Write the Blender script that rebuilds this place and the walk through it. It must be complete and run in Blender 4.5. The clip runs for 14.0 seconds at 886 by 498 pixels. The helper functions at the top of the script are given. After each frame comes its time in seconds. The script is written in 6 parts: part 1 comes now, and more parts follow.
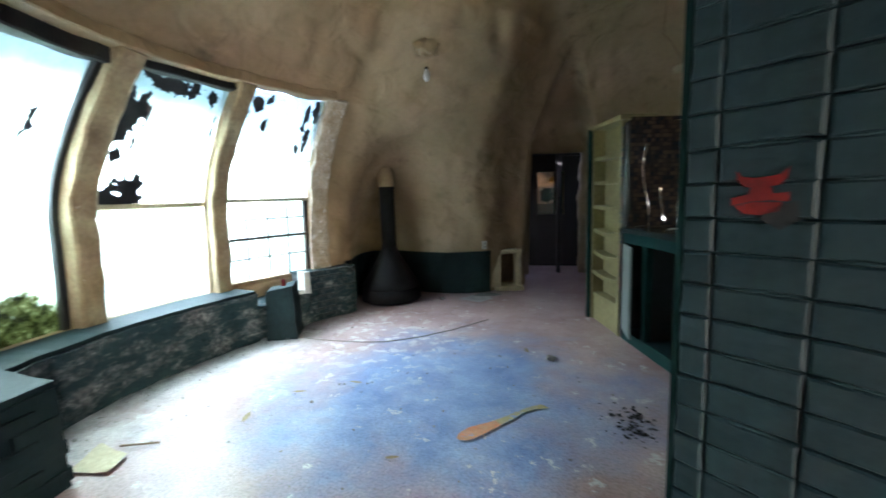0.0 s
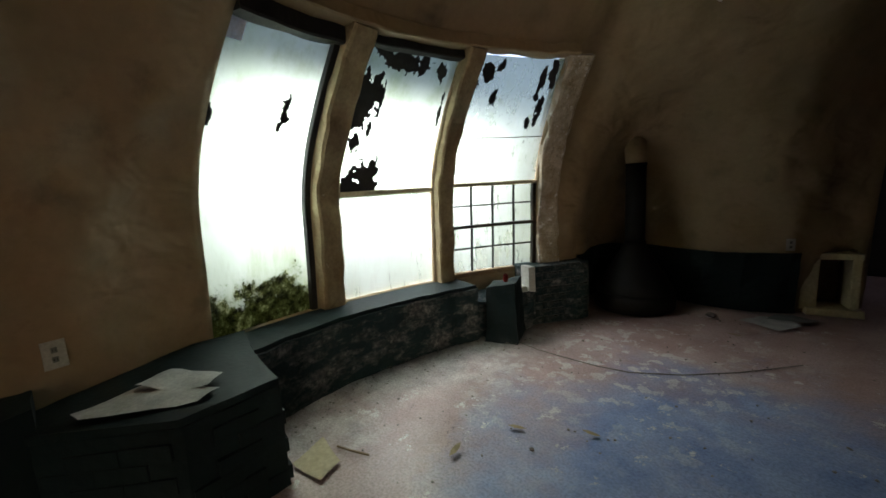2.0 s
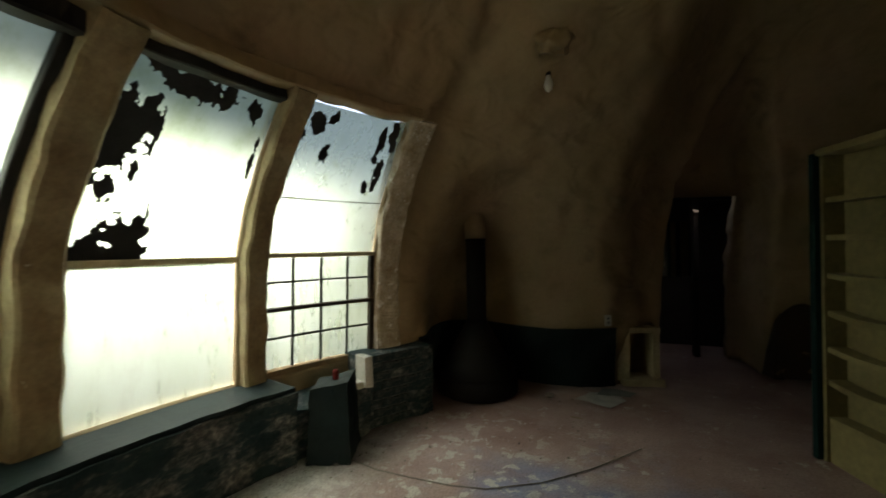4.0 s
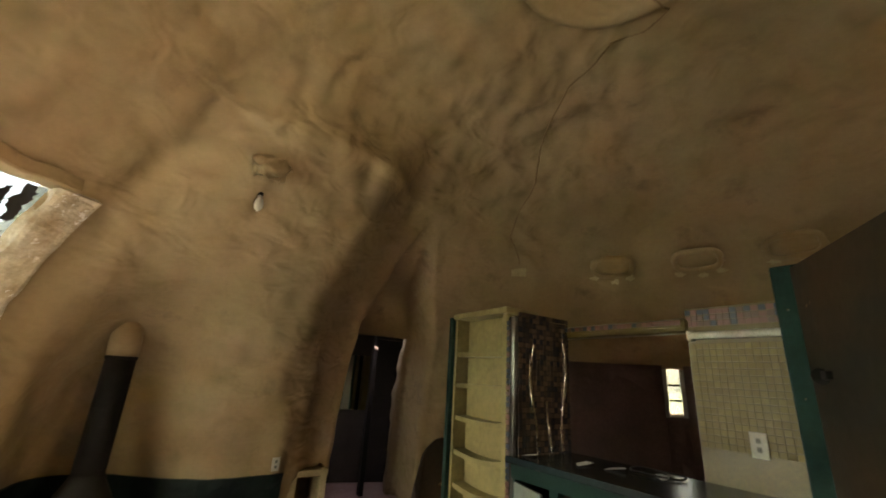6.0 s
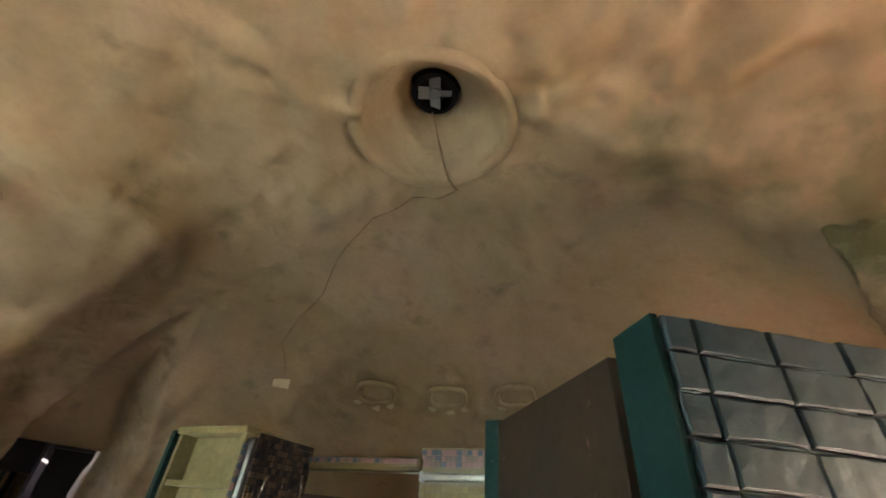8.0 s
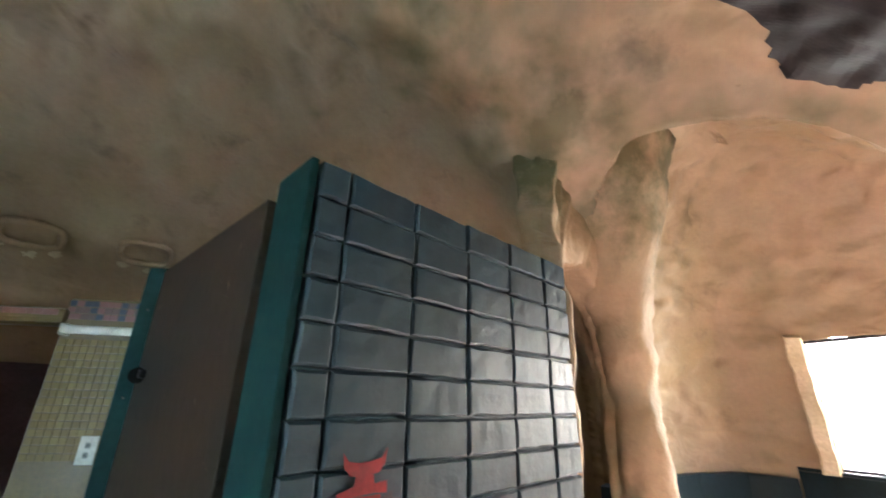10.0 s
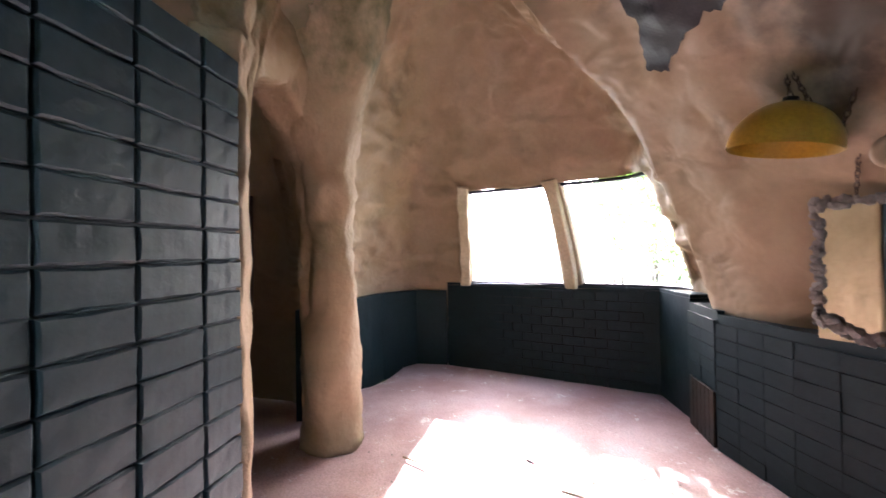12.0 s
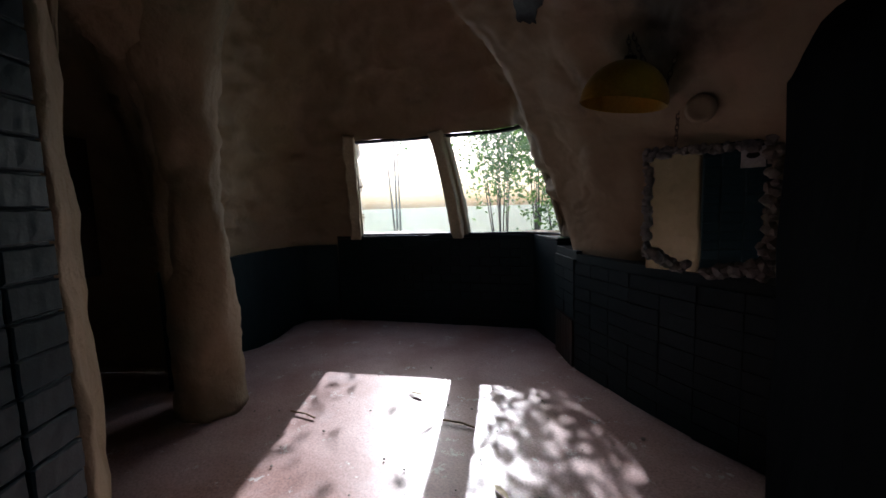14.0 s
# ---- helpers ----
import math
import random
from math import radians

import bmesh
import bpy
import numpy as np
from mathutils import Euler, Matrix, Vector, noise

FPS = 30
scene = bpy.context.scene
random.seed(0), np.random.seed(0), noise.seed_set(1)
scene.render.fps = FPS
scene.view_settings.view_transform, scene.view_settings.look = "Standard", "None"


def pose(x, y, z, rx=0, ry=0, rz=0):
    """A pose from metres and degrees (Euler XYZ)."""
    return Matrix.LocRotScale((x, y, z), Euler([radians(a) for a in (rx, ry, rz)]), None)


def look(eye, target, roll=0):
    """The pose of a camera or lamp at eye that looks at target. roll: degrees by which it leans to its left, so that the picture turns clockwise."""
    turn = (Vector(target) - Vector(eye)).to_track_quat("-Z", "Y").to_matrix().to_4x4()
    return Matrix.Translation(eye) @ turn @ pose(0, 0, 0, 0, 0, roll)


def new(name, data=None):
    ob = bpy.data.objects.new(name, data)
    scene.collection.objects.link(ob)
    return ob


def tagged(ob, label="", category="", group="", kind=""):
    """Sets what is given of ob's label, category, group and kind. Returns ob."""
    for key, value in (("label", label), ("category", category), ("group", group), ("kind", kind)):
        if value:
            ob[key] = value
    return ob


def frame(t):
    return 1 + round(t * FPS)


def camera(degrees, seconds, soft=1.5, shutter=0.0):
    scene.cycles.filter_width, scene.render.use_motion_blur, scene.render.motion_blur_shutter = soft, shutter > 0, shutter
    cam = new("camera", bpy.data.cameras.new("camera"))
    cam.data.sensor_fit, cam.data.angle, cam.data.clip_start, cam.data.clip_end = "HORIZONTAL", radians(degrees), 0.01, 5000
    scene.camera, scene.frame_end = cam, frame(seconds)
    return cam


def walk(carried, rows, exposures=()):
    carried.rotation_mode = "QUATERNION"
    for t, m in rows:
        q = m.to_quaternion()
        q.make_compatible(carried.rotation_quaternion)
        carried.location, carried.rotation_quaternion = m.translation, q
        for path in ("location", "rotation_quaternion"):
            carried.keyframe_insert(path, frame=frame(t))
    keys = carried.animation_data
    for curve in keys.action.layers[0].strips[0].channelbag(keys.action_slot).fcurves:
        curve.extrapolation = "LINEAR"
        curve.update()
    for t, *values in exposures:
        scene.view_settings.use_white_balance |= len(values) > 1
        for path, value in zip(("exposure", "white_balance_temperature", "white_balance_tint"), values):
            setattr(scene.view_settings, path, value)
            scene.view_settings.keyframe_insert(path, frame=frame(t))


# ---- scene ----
cam = camera(95.3, 14.0, soft=1.6, shutter=0.3)
PATH = [
    (0, (1.057, -0.908, 1.407), (0.406, 0.966, 1.149), -1.9),
    (0.5, (0.958, -0.739, 1.439), (-0.178, 0.883, 1.154), -2.3),
    (1, (0.89, -0.563, 1.433), (-0.513, 0.83, 1.128), -2.5),
    (1.5, (0.717, -0.421, 1.428), (-0.766, 0.893, 1.158), -2.3),
    (2, (0.53, -0.281, 1.433), (-0.989, 0.983, 1.126), -3.2),
    (2.2, (0.48, -0.231, 1.43), (-1.051, 1.015, 1.108), -3.2),
    (4.3, (0.092, 0.279, 1.466), (-0.58, 2.161, 1.541), -0.6),
    (4.5, (0.078, 0.299, 1.471), (-0.419, 2.233, 1.594), -0.3),
    (5, (0.128, 0.314, 1.49), (0.041, 2.293, 1.766), 1.5),
    (5.5, (0.187, 0.32, 1.521), (0.391, 2.261, 1.957), 2.6),
    (6, (0.214, 0.313, 1.548), (0.63, 2.173, 2.153), 3.5),
    (6.5, (0.24, 0.298, 1.568), (0.824, 2.036, 2.367), 3.7),
    (7, (0.259, 0.272, 1.601), (1.002, 1.832, 2.61), 3.3),
    (7.2, (0.262, 0.263, 1.61), (1.077, 1.741, 2.683), 3.7),
    (9.3, (0.412, 0.12, 1.6), (2.022, 0.815, 2.562), 3.4),
    (9.5, (0.454, 0.103, 1.592), (2.135, 0.698, 2.498), 2.9),
    (10, (0.559, 0.057, 1.557), (2.394, 0.417, 2.266), 1.1),
    (10.5, (0.655, -0.015, 1.524), (2.592, 0.045, 2.017), -0.1),
    (11, (0.705, -0.089, 1.492), (2.651, -0.415, 1.818), -1.4),
    (11.5, (0.711, -0.14, 1.464), (2.607, -0.752, 1.637), -1.0),
    (12, (0.724, -0.178, 1.435), (2.533, -1.031, 1.451), -0.8),
    (12.5, (0.717, -0.224, 1.423), (2.42, -1.27, 1.348), -2.2),
    (13, (0.7, -0.242, 1.404), (2.331, -1.393, 1.28), -2.3),
    (13.5, (0.681, -0.259, 1.387), (2.253, -1.484, 1.217), -2.1),
    (14, (0.658, -0.275, 1.389), (2.2, -1.53, 1.177), -1.8),
]
EXPOSURES = [(0, 4.95, 5500, 18), (0.5, 4.4, 5800, 20), (1.0, 3.5, 6000, 22), (2.2, 2.65, 7000, 24), (4.3, 2.55, 8300, 16), (5.0, 3.6, 9000, 20), (6.0, 5.15, 9000, 26), (7.2, 5.75, 7600, 25), (9.3, 5.85, 5800, 28), (10.5, 5.7, 5300, 24), (11.5, 5.2, 5200, 32), (12.0, 4.7, 5250, 31), (13.0, 2.6, 5100, 25), (14.0, 1.2, 5000, 23)]
walk(cam, [(t, look(eye, target, roll)) for t, eye, target, roll in PATH], EXPOSURES)


# ---- world, sun ----
SUN_FROM = Vector((1.29, -1.14, 1.16))
world = bpy.data.worlds.new("sky")
scene.world = world
world.use_nodes = True
wn = world.node_tree
sky = wn.nodes.new("ShaderNodeTexSky")
sky.sky_type = "NISHITA"
sky.sun_disc = False
sky.dust_density = 5.0
sky.ozone_density = 0.6
sky.sun_elevation = math.asin(SUN_FROM.normalized().z)
sky.sun_rotation = math.atan2(SUN_FROM.x, SUN_FROM.y)
wn.links.new(sky.outputs[0], wn.nodes["Background"].inputs[0])
wn.nodes["Background"].inputs[1].default_value = 0.10
sun = new("sun", bpy.data.lights.new("sun", "SUN"))
sun.data.energy, sun.data.angle, sun.data.color = 5.0, radians(0.53), (1.0, 0.93, 0.82)
sun.matrix_world = look(SUN_FROM, (0, 0, 0))


# daylight of the high open sky in the main windows' opening
day = new("window_daylight", bpy.data.lights.new("window_daylight", "AREA"))
day.data.shape, day.data.size, day.data.size_y = "RECTANGLE", 2.7, 1.1
day.data.energy, day.data.color = 44.0, (0.86, 0.92, 1.0)
day.data.spread = radians(84)
day.matrix_world = look((-2.95, 1.55, 2.05), (-1.25, 1.75, 0.0))

# daylight of the sky in the bay window's first pane
bayday = new("bay_daylight", bpy.data.lights.new("bay_daylight", "AREA"))
bayday.data.shape, bayday.data.size, bayday.data.size_y = "RECTANGLE", 1.0, 0.9
bayday.data.energy, bayday.data.color = 5.0, (1.0, 0.97, 0.92)
bayday.matrix_world = look((4.95, -3.25, 1.72), (3.0, -0.9, 0.5))


# ---- materials ----
def mat(name, build, rough=0.7, metal=0.0, bump=0.0, scale=20.0, spec=0.4, deep=0.006, detail=6, stretch=None, swirl=0.0):
    """A node material; build(nodes, links, coords) gives the colour socket or an rgb triple."""
    m = bpy.data.materials.new(name)
    m.use_nodes = True
    nt = m.node_tree
    b = nt.nodes["Principled BSDF"]
    co = nt.nodes.new("ShaderNodeTexCoord").outputs["Object"]
    col = build(nt, co)
    if isinstance(col, tuple):
        b.inputs["Base Color"].default_value = (*col, 1)
    else:
        nt.links.new(col, b.inputs["Base Color"])
    b.inputs["Roughness"].default_value = rough
    b.inputs["Metallic"].default_value = metal
    b.inputs["Specular IOR Level"].default_value = spec
    if bump:
        n = noise_tex(nt, co, scale, detail, 0.55, stretch, swirl)
        bp = nt.nodes.new("ShaderNodeBump")
        bp.inputs["Strength"].default_value = bump
        bp.inputs["Distance"].default_value = deep
        nt.links.new(n, bp.inputs["Height"])
        nt.links.new(bp.outputs[0], b.inputs["Normal"])
    return m


def noise_tex(nt, co, scale, detail=4, rough=0.6, stretch=None, swirl=0.0):
    n = nt.nodes.new("ShaderNodeTexNoise")
    n.inputs["Scale"].default_value = scale
    n.inputs["Detail"].default_value = detail
    n.inputs["Roughness"].default_value = rough
    n.inputs["Distortion"].default_value = swirl
    if stretch:
        mp = nt.nodes.new("ShaderNodeMapping")
        mp.inputs["Scale"].default_value = stretch
        nt.links.new(co, mp.inputs[0])
        co = mp.outputs[0]
    nt.links.new(co, n.inputs["Vector"])
    return n.outputs["Fac"]


def ramp(nt, fac, stops):
    r = nt.nodes.new("ShaderNodeValToRGB")
    while len(r.color_ramp.elements) < len(stops):
        r.color_ramp.elements.new(0.5)
    for e, (p, c) in zip(r.color_ramp.elements, stops):
        e.position, e.color = p, (*c, 1) if len(c) == 3 else c
    nt.links.new(fac, r.inputs[0])
    return r.outputs[0]


def mix(nt, fac, a, b):
    m = nt.nodes.new("ShaderNodeMix")
    m.data_type = "RGBA"
    for sock, v in ((m.inputs[0], fac), (m.inputs[6], a), (m.inputs[7], b)):
        if isinstance(v, (int, float)):
            sock.default_value = v
        elif isinstance(v, tuple):
            sock.default_value = (*v, 1)
        else:
            nt.links.new(v, sock)
    return m.outputs[2]


def mottled(base, dark, scale=3.0, fine=40.0, chips=None, chip_at=0.68):
    def build(nt, co):
        c = ramp(nt, noise_tex(nt, co, scale, 5), [(0.3, dark), (0.7, base)])
        f = ramp(nt, noise_tex(nt, co, fine, 4), [(0.25, (0.7, 0.7, 0.7)), (0.7, (1.0, 1.0, 1.0))])
        m = nt.nodes.new("ShaderNodeMix")
        m.data_type, m.blend_type = "RGBA", "MULTIPLY"
        m.inputs[0].default_value = 1.0
        nt.links.new(c, m.inputs[6])
        nt.links.new(f, m.inputs[7])
        c = m.outputs[2]
        if chips:
            k = ramp(nt, noise_tex(nt, co, fine * 0.22, 8, 0.7), [(chip_at, (0, 0, 0)), (chip_at + 0.03, (1, 1, 1))])
            c = mix(nt, k, c, chips)
        return c
    return build


def plaster(nt, co):
    """Hand-trowelled ochre plaster: broad warm and olive drifts, faint stains, little grain."""
    c = ramp(nt, noise_tex(nt, co, 0.9, 3), [(0.3, (0.262, 0.192, 0.100)), (0.55, (0.322, 0.234, 0.136)), (0.75, (0.355, 0.245, 0.150))])
    f = ramp(nt, noise_tex(nt, co, 24, 5, 0.6), [(0.25, (0.88, 0.88, 0.88)), (0.7, (1.0, 1.0, 1.0))])
    m = nt.nodes.new("ShaderNodeMix")
    m.data_type, m.blend_type = "RGBA", "MULTIPLY"
    m.inputs[0].default_value = 1.0
    nt.links.new(c, m.inputs[6])
    nt.links.new(f, m.inputs[7])
    st = ramp(nt, noise_tex(nt, co, 2.7, 7, 0.68), [(0.56, (0, 0, 0)), (0.78, (0.5, 0.5, 0.5))])
    return mix(nt, st, m.outputs[2], (0.20, 0.15, 0.075))


def vault_plaster(nt, co):
    """The dome's plaster with dark olive patches along the groin and where the bay's vault joins."""
    c = plaster(nt, co)
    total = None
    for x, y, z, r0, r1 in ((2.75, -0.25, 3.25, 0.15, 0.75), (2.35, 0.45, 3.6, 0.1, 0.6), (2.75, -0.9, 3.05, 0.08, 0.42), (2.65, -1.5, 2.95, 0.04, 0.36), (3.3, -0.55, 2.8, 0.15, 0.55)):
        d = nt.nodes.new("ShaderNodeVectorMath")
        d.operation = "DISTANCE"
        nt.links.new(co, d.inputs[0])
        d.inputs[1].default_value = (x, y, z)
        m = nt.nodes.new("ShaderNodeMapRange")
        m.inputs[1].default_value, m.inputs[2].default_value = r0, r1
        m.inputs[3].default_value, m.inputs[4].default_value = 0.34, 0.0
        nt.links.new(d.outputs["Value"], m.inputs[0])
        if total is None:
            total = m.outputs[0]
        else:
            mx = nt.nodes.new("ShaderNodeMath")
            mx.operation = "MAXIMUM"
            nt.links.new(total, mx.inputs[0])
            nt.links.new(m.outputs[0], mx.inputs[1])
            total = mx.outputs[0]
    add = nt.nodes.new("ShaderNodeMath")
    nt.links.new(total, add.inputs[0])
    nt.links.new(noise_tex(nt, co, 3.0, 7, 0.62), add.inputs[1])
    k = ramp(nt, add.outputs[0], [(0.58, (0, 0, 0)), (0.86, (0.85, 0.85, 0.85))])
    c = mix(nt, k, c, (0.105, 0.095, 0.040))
    # dark brown patch on the vault above the mirror, edges broken by noise
    d = nt.nodes.new("ShaderNodeVectorMath")
    d.operation = "DISTANCE"
    nt.links.new(co, d.inputs[0])
    d.inputs[1].default_value = (1.36, -2.25, 2.42)
    m = nt.nodes.new("ShaderNodeMapRange")
    m.inputs[1].default_value, m.inputs[2].default_value = 0.15, 0.75
    m.inputs[3].default_value, m.inputs[4].default_value = 0.40, 0.0
    nt.links.new(d.outputs["Value"], m.inputs[0])
    ad = nt.nodes.new("ShaderNodeMath")
    nt.links.new(m.outputs[0], ad.inputs[0])
    nt.links.new(noise_tex(nt, co, 2.2, 6, 0.6), ad.inputs[1])
    return mix(nt, ramp(nt, ad.outputs[0], [(0.60, (0, 0, 0)), (0.85, (0.9, 0.9, 0.9))]), c, (0.05, 0.036, 0.022))


PLASTER = mat("ochre_plaster", plaster, 0.62, bump=0.75, scale=3.4, deep=0.06, detail=2.0, stretch=(1, 1, 1.6), swirl=0.4)

VAULT = mat("olive_patched_plaster", vault_plaster, 0.62, bump=0.75, scale=3.4, deep=0.06, detail=2.0, stretch=(1, 1, 1.6), swirl=0.4)


def mossy(nt, co):
    """Ochre plaster with olive damp stains high up where the vaults meet."""
    c = plaster(nt, co)
    sep = nt.nodes.new("ShaderNodeSeparateXYZ")
    nt.links.new(co, sep.inputs[0])
    m = nt.nodes.new("ShaderNodeMapRange")
    m.inputs[1].default_value, m.inputs[2].default_value = 2.2, 2.9
    m.inputs[3].default_value, m.inputs[4].default_value = -0.16, 0.17
    nt.links.new(sep.outputs[2], m.inputs[0])
    add = nt.nodes.new("ShaderNodeMath")
    nt.links.new(m.outputs[0], add.inputs[0])
    nt.links.new(noise_tex(nt, co, 3.2, 8, 0.65), add.inputs[1])
    k = ramp(nt, add.outputs[0], [(0.52, (0, 0, 0)), (0.72, (1, 1, 1))])
    return mix(nt, k, c, (0.115, 0.10, 0.042))


MOSSY = mat("damp_stained_plaster", mossy, 0.75, bump=0.7, scale=7.0, deep=0.05, detail=5)
TEAL = mat("dark_teal_paint", mottled((0.0075, 0.021, 0.0225), (0.0045, 0.012, 0.014), 2.5, 30, (0.07, 0.085, 0.08), 0.74), 0.6, bump=0.4, scale=30, spec=0.22)
TEAL_EDGE = mat("teal_edge_paint", mottled((0.005, 0.032, 0.028), (0.004, 0.022, 0.020), 3, 40), 0.75, bump=0.1, spec=0.15)
SLATE = mat("blue_grey_brick_paint", mottled((0.021, 0.046, 0.055), (0.010, 0.024, 0.031), 2.6, 28, (0.085, 0.11, 0.13), 0.69), 0.5, bump=0.4, scale=28, spec=0.28)
def worn(nt, co):
    """Teal paint rubbed off in long streaks down to pale and dark masonry."""
    c = mottled((0.018, 0.046, 0.050), (0.010, 0.026, 0.030), 4, 40)(nt, co)
    wide = ramp(nt, noise_tex(nt, co, 3.4, 9, 0.72, (1, 1, 2.6)), [(0.47, (0, 0, 0)), (0.62, (0.8, 0.8, 0.8))])
    grey = ramp(nt, noise_tex(nt, co, 19, 8, 0.75), [(0.36, (0.03, 0.03, 0.03)), (0.5, (0.13, 0.13, 0.125)), (0.66, (0.36, 0.35, 0.33))])
    return mix(nt, wide, c, grey)


WORN = mat("worn_teal_masonry", worn, 0.75, bump=0.9, scale=18, deep=0.016, detail=8, spec=0.25)
WHITE = mat("white_paint", mottled((0.62, 0.62, 0.58), (0.42, 0.42, 0.38), 5, 60), 0.6, bump=0.2)
CREAM = mat("cream_plaster", mottled((0.55, 0.46, 0.30), (0.42, 0.34, 0.2), 4, 40), 0.65, bump=0.3)
YELLOW = mat("yellow_shelf_paint", mottled((0.29, 0.24, 0.11), (0.21, 0.17, 0.075), 3, 22), 0.5, bump=0.15)
BLACK = mat("black_iron", mottled((0.014, 0.012, 0.012), (0.008, 0.007, 0.007), 6, 60), 0.62, bump=0.2, spec=0.2)
SOOT = mat("black_flaking_coat", mottled((0.02, 0.02, 0.02), (0.01, 0.01, 0.01), 12, 60), 0.6, bump=0.6)
RUST = mat("brown_panel_paint", mottled((0.052, 0.029, 0.015), (0.016, 0.018, 0.015), 2.2, 25, (0.15, 0.10, 0.065), 0.655), 0.5, bump=0.2, spec=0.25)
KWALL = mat("brown_kitchen_paint", mottled((0.12, 0.072, 0.068), (0.07, 0.043, 0.042), 2, 30), 0.5, bump=0.3)
DARK = mat("dark_grey_brown", mottled((0.03, 0.028, 0.025), (0.02, 0.018, 0.016), 3, 30), 0.8)
PAPER = mat("old_paper", mottled((0.6, 0.6, 0.58), (0.4, 0.4, 0.4), 9, 60), 0.8)
RED = mat("red_paint", mottled((0.24, 0.016, 0.014), (0.11, 0.012, 0.012), 16, 50, (0.03, 0.035, 0.04), 0.62), 0.7, spec=0.2)
GREY = mat("grey_panel", mottled((0.20, 0.22, 0.21), (0.14, 0.155, 0.145), 3, 50), 0.5)
METAL = mat("dull_chrome", (lambda nt, co: (0.6, 0.6, 0.6)), 0.3, 1.0)
CHAIN = mat("rusty_chain", mottled((0.12, 0.08, 0.05), (0.06, 0.04, 0.03), 30, 90), 0.5, 0.6)
LAMP = mat("mustard_enamel", mottled((0.50, 0.30, 0.02), (0.38, 0.22, 0.015), 5, 60), 0.35)
ORANGE = mat("orange_floor_paint", mottled((0.70, 0.22, 0.09), (0.52, 0.34, 0.20), 14, 40, (0.30, 0.32, 0.45), 0.60), 0.6)
LEAF = mat("leaf_green", mottled((0.07, 0.13, 0.03), (0.04, 0.08, 0.02), 3, 9), 0.5)
BARK = mat("bark", mottled((0.12, 0.09, 0.06), (0.07, 0.05, 0.035), 6, 40), 0.9, bump=0.5)
GRASS = mat("rough_grass", mottled((0.10, 0.14, 0.04), (0.06, 0.08, 0.03), 0.8, 8), 0.9, bump=0.4)
MIRROR = mat("old_mirror", (lambda nt, co: (0.75, 0.75, 0.72)), 0.03, 1.0)
TILE = mat("gold_tile", mottled((0.115, 0.080, 0.018), (0.085, 0.058, 0.012), 5, 50), 0.3, bump=0.3, scale=30)
DARKTILE = mat("dark_mosaic", mottled((0.06, 0.05, 0.045), (0.03, 0.03, 0.03), 9, 60), 0.15, bump=0.3, scale=30)
BULB = mat("bulb_glass", (lambda nt, co: (0.8, 0.8, 0.78)), 0.2)
WOOD = mat("bare_wood", mottled((0.30, 0.20, 0.11), (0.2, 0.13, 0.07), 5, 50), 0.7, bump=0.2)
lt = LEAF.node_tree
lm, lb = lt.nodes.new("ShaderNodeMixShader"), lt.nodes.new("ShaderNodeBsdfTranslucent")
lb.inputs[0].default_value = (0.16, 0.30, 0.04, 1)
lm.inputs[0].default_value = 0.45
lt.links.new(lt.nodes["Principled BSDF"].outputs[0], lm.inputs[1])
lt.links.new(lb.outputs[0], lm.inputs[2])
lt.links.new(lm.outputs[0], lt.nodes["Material Output"].inputs[0])
STONE = mat("rubble", mottled((0.32, 0.29, 0.26), (0.2, 0.18, 0.16), 9, 50), 0.9, bump=0.5)


